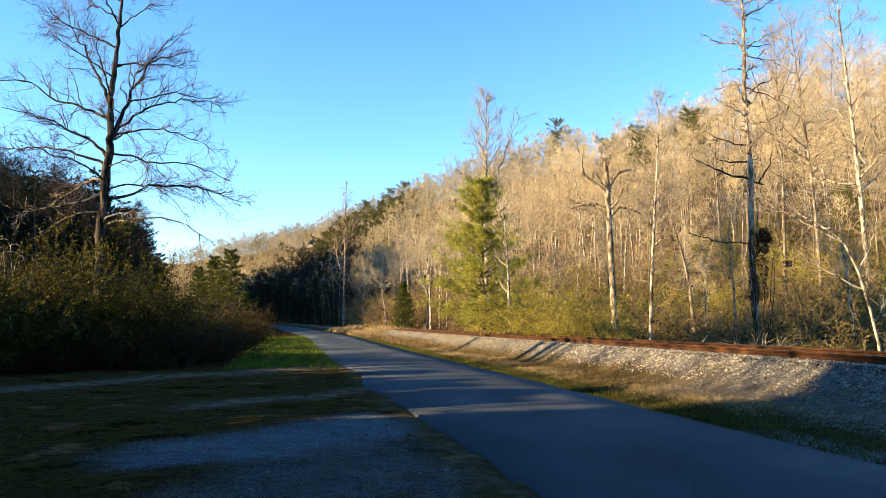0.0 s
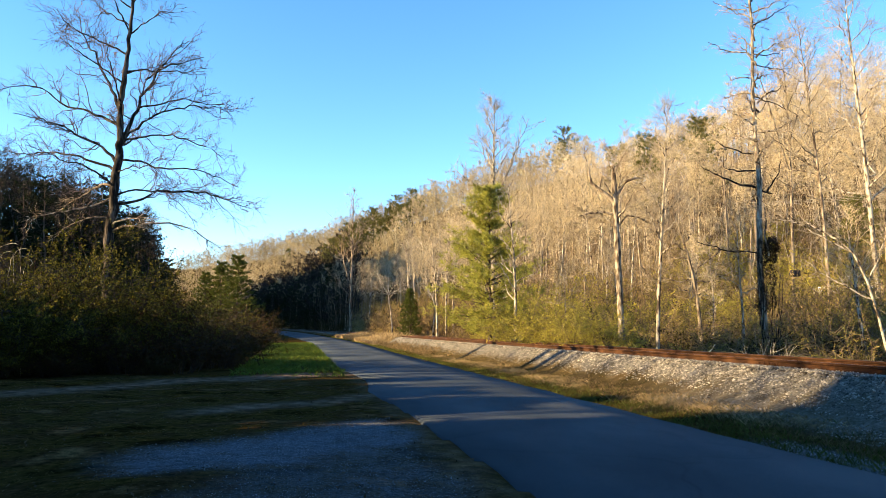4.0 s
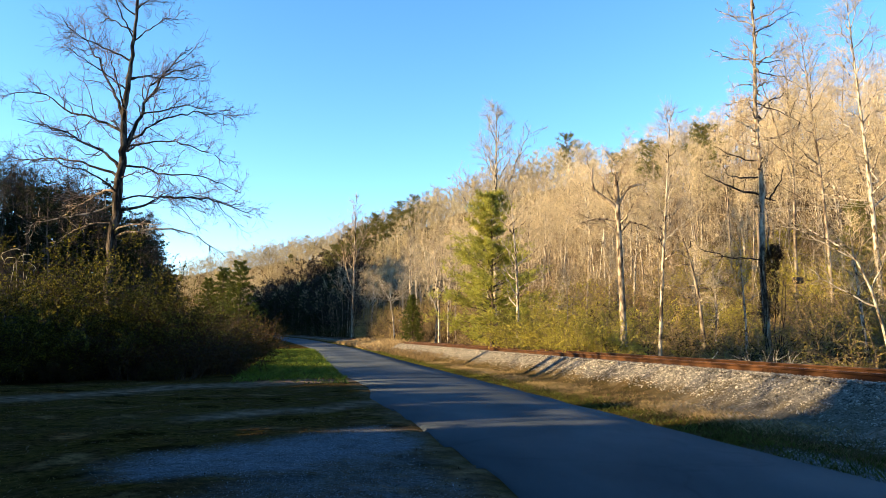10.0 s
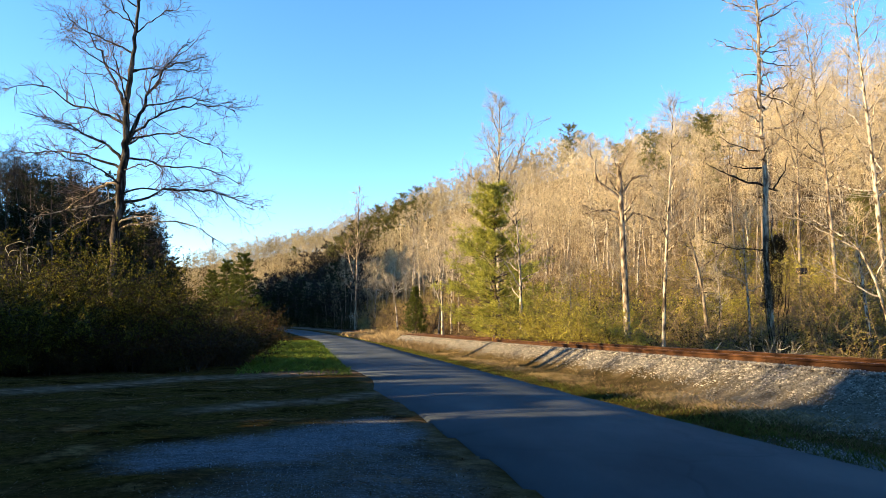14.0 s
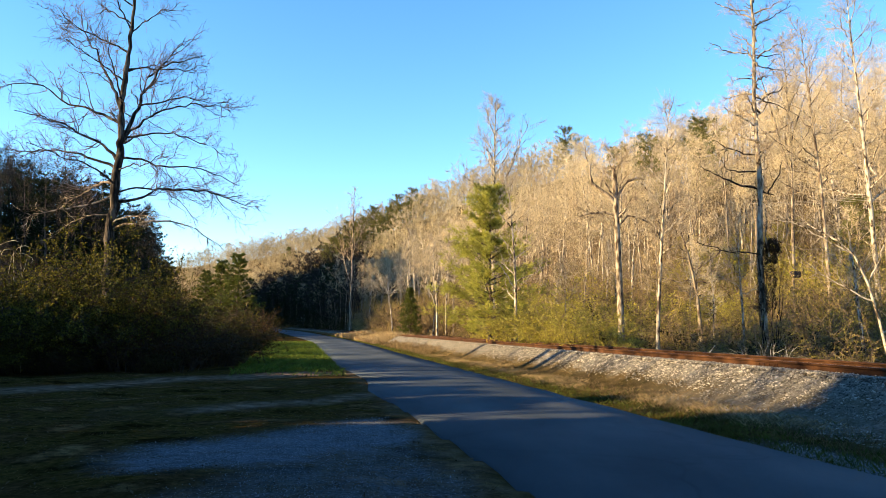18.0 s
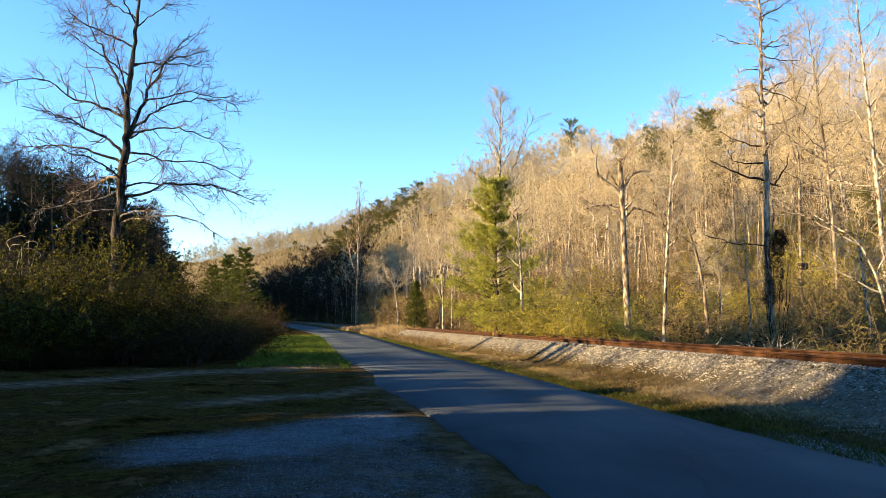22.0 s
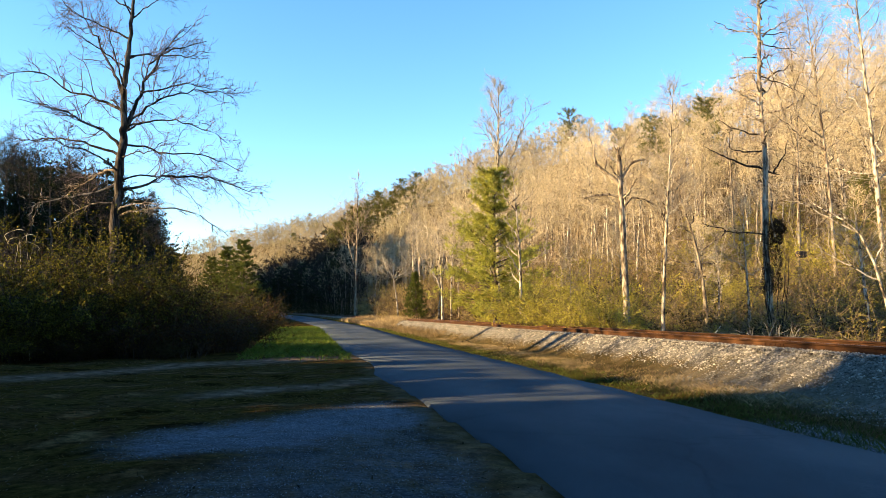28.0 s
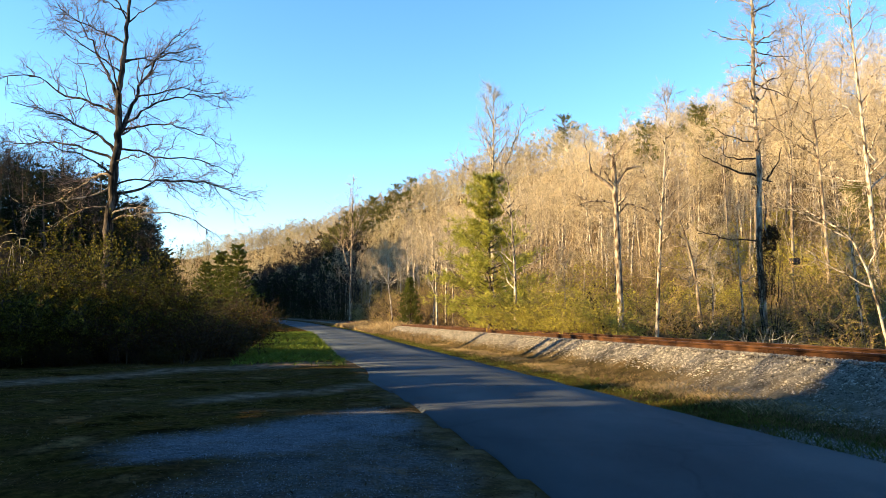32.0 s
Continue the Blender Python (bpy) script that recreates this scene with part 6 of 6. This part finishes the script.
# ---- roadside things ----
def dead_branches(x, y):
    """A fan of bleached dead branches."""
    rng = random.Random(31)
    tubes = Tubes()
    for k in range(26):
        a = rng.uniform(0, 6.28)
        way = Vector((math.cos(a) * 0.4, math.sin(a) * 0.4, rng.uniform(0.6, 1.3)))
        pts, rad = limb(rng, Vector((rng.gauss(0, 0.25), rng.gauss(0, 0.2), 0)), way, rng.uniform(0.8, 1.7), 0.024, 0.006, 7, 0.13, -0.09)
        tubes.add(pts, rad, 4)
        for _ in range(3):
            p, d = along(pts, rng.uniform(0.3, 0.9))
            bp, br = limb(rng, p, sideways(rng, d, 0.7), rng.uniform(0.3, 0.7), 0.012, 0.002, 3, 0.15, -0.05)
            tubes.add(bp, br, 3)
    me = tubes.mesh("dead_shrub", [WOODS_BARK])
    ob = new("dead_shrub", me)
    ob.matrix_basis = pose(x, y, ground_z(x, y))
    tagged(ob, "bleached bare branches of a dead arching shrub", "shrub")


dead_branches(10.6, 23.2)


def dead_vine(x, y, z0, turn, seed):
    """Bleached stems that rise through a bush and curl over its top."""
    rng = random.Random(seed)
    ob = thing("dead_vine", pose(x, y, ground_z(x, y), 0, 0, turn), "bleached dead vine curling over a leafy bush", "vine")
    for _ in range(4):
        p = Vector((rng.gauss(0, 0.3), rng.gauss(0, 0.2), 0))
        top = Vector((p.x + rng.gauss(0, 0.25), p.y, z0 * rng.uniform(0.9, 1.05)))
        pts = [p.lerp(top, i / 5) + Vector((rng.gauss(0, 0.05), rng.gauss(0, 0.05), 0)) for i in range(6)]
        r, a, way = rng.uniform(0.16, 0.34), 0.0, rng.choice((-1, 1))
        centre = pts[-1] + Vector((way * r, 0, 0))
        for k in range(1, 10):
            a = k * rng.uniform(0.42, 0.5)
            pts.append(centre + Vector((-way * r * math.cos(a) * (1 + 0.12 * k), rng.gauss(0, 0.03), r * math.sin(a) * (1 - 0.03 * k))))
        tubes = Tubes()
        tubes.add(pts, [0.008] * 5 + [0.013 - 0.0004 * i for i in range(len(pts) - 5)], 5)
        part("stem", tubes.mesh("stem", [PALE_BARK]), PALE_BARK, ob)


dead_vine(-15.2, 25.9, 4.5, 0, 41)


def fallen_limb(x, y, turn, length):
    rng = random.Random(int(x * 10))
    tubes = Tubes()
    pts, rad = limb(rng, Vector((0, 0, 0)), Vector((1, 0, 0.75)), length, 0.03, 0.012, 6, 0.05, 0.0)
    tubes.add(pts, rad, 6)
    ob = new("fallen_branch", tubes.mesh("fallen_branch", [PALE_BARK]))
    ob.matrix_basis = pose(x, y, ground_z(x, y), 0, 0, turn)
    tagged(ob, "pale broken branch leaning in the brush", "branch")


fallen_limb(8.6, 24.0, 25, 1.3)
fallen_limb(14.6, 23.5, 150, 1.6)


def post_box(x, y, z_top):
    """A dark box on a pale post beside the far road."""
    z = ground_z(x, y)
    ob = thing("mailbox", pose(x, y, z, 0, 0, 12), "dark mailbox on a weathered wooden post by the far road", "mailbox")
    bm = bmesh.new()
    box(bm, -0.16, 0, (z_top - z - 0.3) / 2, 0.12, 0.12, z_top - z - 0.3 + 0.4, 0.01)
    part("post", bm, POLE_WOOD, ob, "weathered wooden post")
    bm = bmesh.new()
    box(bm, 0, 0, z_top - z - 0.08, 0.66, 0.4, 0.42, 0.09)
    body = part("body", bm, BOX_DARK, ob, "dark metal box")
    bm = bmesh.new()
    box(bm, 0, -0.21, z_top - z - 0.08, 0.5, 0.03, 0.32, 0.01)
    part("lid", bm, BOX_DARK, body)


post_box(22.9, 45.3, 5.2)


def power_line():
    spots = [(48.0, 47.0), (29.0, 64.0)]
    tops = []
    for x, y in spots:
        z = ground_z(x, y)
        ob = thing("utility_pole", pose(x, y, z, 0, 0, 40), "weathered wooden utility pole carrying wires", "utility pole", "poles of the power line")
        tubes = Tubes()
        h = 13.2 - z
        tubes.add([Vector((0, 0, -0.5)), Vector((0, 0, h * 0.5)), Vector((0, 0, h))], [0.15, 0.13, 0.1], 10)
        part("pole", tubes.mesh("pole", [POLE_WOOD]), POLE_WOOD, ob)
        bm = bmesh.new()
        box(bm, 0, 0.14, h - 0.5, 2.2, 0.1, 0.12, 0.01)
        part("crossarm", bm, POLE_WOOD, ob)
        for k in (-1, 0, 1):
            ins = Tubes()
            ins.add([Vector((k * 0.95, 0.14, h - 0.45)), Vector((k * 0.95, 0.14, h - 0.3)), Vector((k * 0.95, 0.14, h - 0.22))], [0.03, 0.05, 0.03], 8)
            part("insulator", ins.mesh("insulator", [POLE_WOOD]), POLE_WOOD, ob)
        m = ob.matrix_basis
        tops.append([m @ Vector((k * 0.95, 0.14, h - 0.24)) for k in (-1, 0, 1)])
    for a, b in zip(*tops):
        tubes = Tubes()
        pts = [a.lerp(b, i / 12) - Vector((0, 0, 0.5 * (1 - (i / 6 - 1) ** 2))) for i in range(13)]
        tubes.add(pts, [0.012] * 13, 4)
        tagged(new("power_wire", tubes.mesh("power_wire", [WIRE])), "thin power wire strung along the road", "wire", "wires of the power line")


power_line()


# ---- the passing car ----
def loft(rings):
    """A closed skin over rings of points."""
    bm = bmesh.new()
    rows = [[bm.verts.new(p) for p in ring] for ring in rings]
    n = len(rings[0])
    for a, b in zip(rows[:-1], rows[1:]):
        for i in range(n):
            bm.faces.new((a[i], a[(i + 1) % n], b[(i + 1) % n], b[i])).smooth = True
    bm.faces.new(rows[0])
    bm.faces.new(rows[-1])
    bmesh.ops.recalc_face_normals(bm, faces=bm.faces)
    return bm


def wheel_parts(parent, x, y, side):
    hub = new("wheel")
    hub.parent = parent
    hub.matrix_basis = pose(x, y, 0.36)
    bm = bmesh.new()
    for r0, r1, y0, y1 in ((0.36, 0.36, -0.10, 0.10),):
        ring = [[(math.cos(a) * r, w, math.sin(a) * r) for r, w in ((0.24, y0), (0.345, y0 - 0.005), (r0, y0 + 0.03), (r1, y1 - 0.03), (0.345, y1 + 0.005), (0.24, y1))]
                for a in [2 * math.pi * k / 24 for k in range(24)]]
        rows = [[bm.verts.new(p) for p in q] for q in ring]
        for k in range(24):
            for j in range(6):
                bm.faces.new((rows[k][j], rows[k][(j + 1) % 6], rows[(k + 1) % 24][(j + 1) % 6], rows[(k + 1) % 24][j])).smooth = j in (1, 3)
    bmesh.ops.recalc_face_normals(bm, faces=bm.faces)
    part("tyre", bm, TYRE, hub)
    bm = bmesh.new()
    for k in range(5):
        box(bm, 0.13, side * 0.075, 0, 0.24, 0.03, 0.075, 0.008, Matrix.Rotation(2 * math.pi * k / 5, 4, "Y"))
    r = bmesh.ops.create_cone(bm, cap_ends=True, segments=20, radius1=0.07, radius2=0.05, depth=0.05, matrix=Matrix.Translation((0, side * 0.08, 0)) @ Matrix.Rotation(radians(90), 4, "X"))
    r = bmesh.ops.create_cone(bm, cap_ends=True, segments=24, radius1=0.245, radius2=0.245, depth=0.03, matrix=Matrix.Translation((0, 0, 0)) @ Matrix.Rotation(radians(90), 4, "X"))
    part("rim", bm, ALLOY, hub, "silver alloy rim")
    return hub


def build_car():
    """A sport utility vehicle; it faces +x, its wheels' foot at z = 0."""
    car = thing("suv", pose(0, 0, 0), "white sport utility vehicle with dark windows driving past", "car")

    def ring(x, w, z0, z1, tuck=0.06):
        return [(x, -w + tuck, z0), (x, -w, z0 + 0.14), (x, -w, z1 - 0.10), (x, -w + tuck, z1), (x, w - tuck, z1), (x, w, z1 - 0.10), (x, w, z0 + 0.14), (x, w - tuck, z0)]
    body = part("body", loft([ring(-2.36, 0.80, 0.46, 0.95), ring(-2.28, 0.90, 0.32, 1.10), ring(-1.6, 0.945, 0.26, 1.14), ring(0, 0.95, 0.26, 1.10), ring(0.95, 0.945, 0.26, 1.08),
                              ring(1.7, 0.93, 0.28, 1.02), ring(2.2, 0.88, 0.32, 0.90), ring(2.36, 0.74, 0.42, 0.76)]), WHITE_PAINT, car)

    def cabin(x, wb, wt, z0, z1):
        return [(x, -wb, z0), (x, -wt, z1 - 0.07), (x, -wt + 0.10, z1), (x, wt - 0.10, z1), (x, wt, z1 - 0.07), (x, wb, z0)]
    part("cabin", loft([cabin(-2.24, 0.84, 0.76, 1.06, 1.30), cabin(-2.05, 0.87, 0.72, 1.06, 1.66), cabin(-1.2, 0.88, 0.72, 1.06, 1.76), cabin(-0.2, 0.88, 0.72, 1.06, 1.77),
                        cabin(0.35, 0.88, 0.70, 1.06, 1.70), cabin(1.12, 0.86, 0.80, 1.02, 1.10)]), WHITE_PAINT, body)
    for side in (-1, 1):
        for x0, x1, s in ((-2.0, -1.25, 0.0), (-1.17, -0.22, 0.0), (-0.14, 0.62, 0.26)):
            bm = bmesh.new()
            pts = [(x0, side * 0.885, 1.13), (x1, side * 0.885, 1.13), (x1 - s, side * 0.745, 1.64), (x0 + 0.05, side * 0.745, 1.66)]
            outer = [bm.verts.new(p) for p in pts]
            inner = [bm.verts.new((p[0], p[1] - side * 0.04, p[2])) for p in pts]
            bm.faces.new(outer)
            bm.faces.new(inner)
            for k in range(4):
                bm.faces.new((outer[k], outer[(k + 1) % 4], inner[(k + 1) % 4], inner[k]))
            bmesh.ops.recalc_face_normals(bm, faces=bm.faces)
            part("side_window", bm, CAR_GLASS, car, "dark tinted side window")
        bm = bmesh.new()
        box(bm, 2.16, side * 0.66, 0.80, 0.26, 0.34, 0.14, 0.03)
        part("headlight", bm, LAMP_CLEAR, car)
        bm = bmesh.new()
        box(bm, -2.27, side * 0.80, 0.98, 0.12, 0.18, 0.30, 0.02)
        part("tail_light", bm, LAMP_RED, car)
        bm = bmesh.new()
        box(bm, 0.62, side * 1.01, 1.14, 0.14, 0.18, 0.14, 0.04)
        part("door_mirror", bm, WHITE_PAINT, car)
        bm = bmesh.new()
        box(bm, -0.05, side * 0.945, 0.33, 2.3, 0.03, 0.14, 0.01)
        part("sill_trim", bm, BLACK_TRIM, car)
        for x in (-1.38, 1.42):
            bm = bmesh.new()
            bmesh.ops.create_cone(bm, cap_ends=True, segments=24, radius1=0.43, radius2=0.43, depth=0.03,
                                  matrix=Matrix.Translation((x, side * 0.942, 0.40)) @ Matrix.Rotation(radians(90), 4, "X"))
            part("wheel_arch", bm, BLACK_TRIM, car)
        for x in (-0.78, 0.2):
            bm = bmesh.new()
            box(bm, x, side * 0.952, 0.98, 0.2, 0.02, 0.03, 0.006)
            part("door_handle", bm, WHITE_PAINT, car)
    bm = bmesh.new()
    q = [bm.verts.new(p) for p in ((1.08, -0.72, 1.13), (1.08, 0.72, 1.13), (0.42, 0.62, 1.66), (0.42, -0.62, 1.66))]
    bm.faces.new(q)
    r = bmesh.ops.solidify(bm, geom=bm.faces[:], thickness=0.03)
    bmesh.ops.translate(bm, verts=bm.verts, vec=(0.03, 0, 0.03))
    part("windscreen", bm, CAR_GLASS, car)
    bm = bmesh.new()
    box(bm, -2.17, 0, 1.40, 0.06, 1.3, 0.38, 0.02, Matrix.Rotation(0.0, 4, "Y"))
    part("rear_window", bm, CAR_GLASS, car)
    bm = bmesh.new()
    box(bm, 2.33, 0, 0.60, 0.1, 1.1, 0.2, 0.02)
    part("grille", bm, BLACK_TRIM, car)
    wheels = [wheel_parts(car, x, side * 0.86, side) for x in (-1.38, 1.42) for side in (-1, 1)]
    return car, wheels


CAR, WHEELS = build_car()


def motions():
    seg = np.hypot(*(FAR_ROAD[1:, :2] - FAR_ROAD[:-1, :2]).T)
    acc = np.concatenate([[0], np.cumsum(seg)])
    _, _, start = offset(FAR_ROAD, np.array([25.0]), np.array([57.8]))
    speed = 12.2

    def road_at(run):
        return np.array([np.interp(run, acc, FAR_ROAD[:, k]) for k in range(3)])

    def stand(t):
        run = float(start[0]) + speed * (t - 4.6)
        a, b = road_at(run - 1.3), road_at(run + 1.3)
        d = b - a
        mid = (a + b) / 2
        return Matrix.Translation((mid[0], mid[1], mid[2] - 0.045)) @ Matrix.Rotation(math.atan2(d[1], d[0]), 4, "Z") @ Matrix.Rotation(-math.atan2(d[2], math.hypot(d[0], d[1])), 4, "Y")
    walk(CAR, [(k * 0.2, stand(k * 0.2)) for k in range(161)])
    for w in WHEELS:
        x, y, z = w.matrix_basis.translation
        walk(w, [(k / 30, pose(x, y, z, 0, math.degrees(speed * k / 30 / 0.36), 0)) for k in range(961)])


motions()
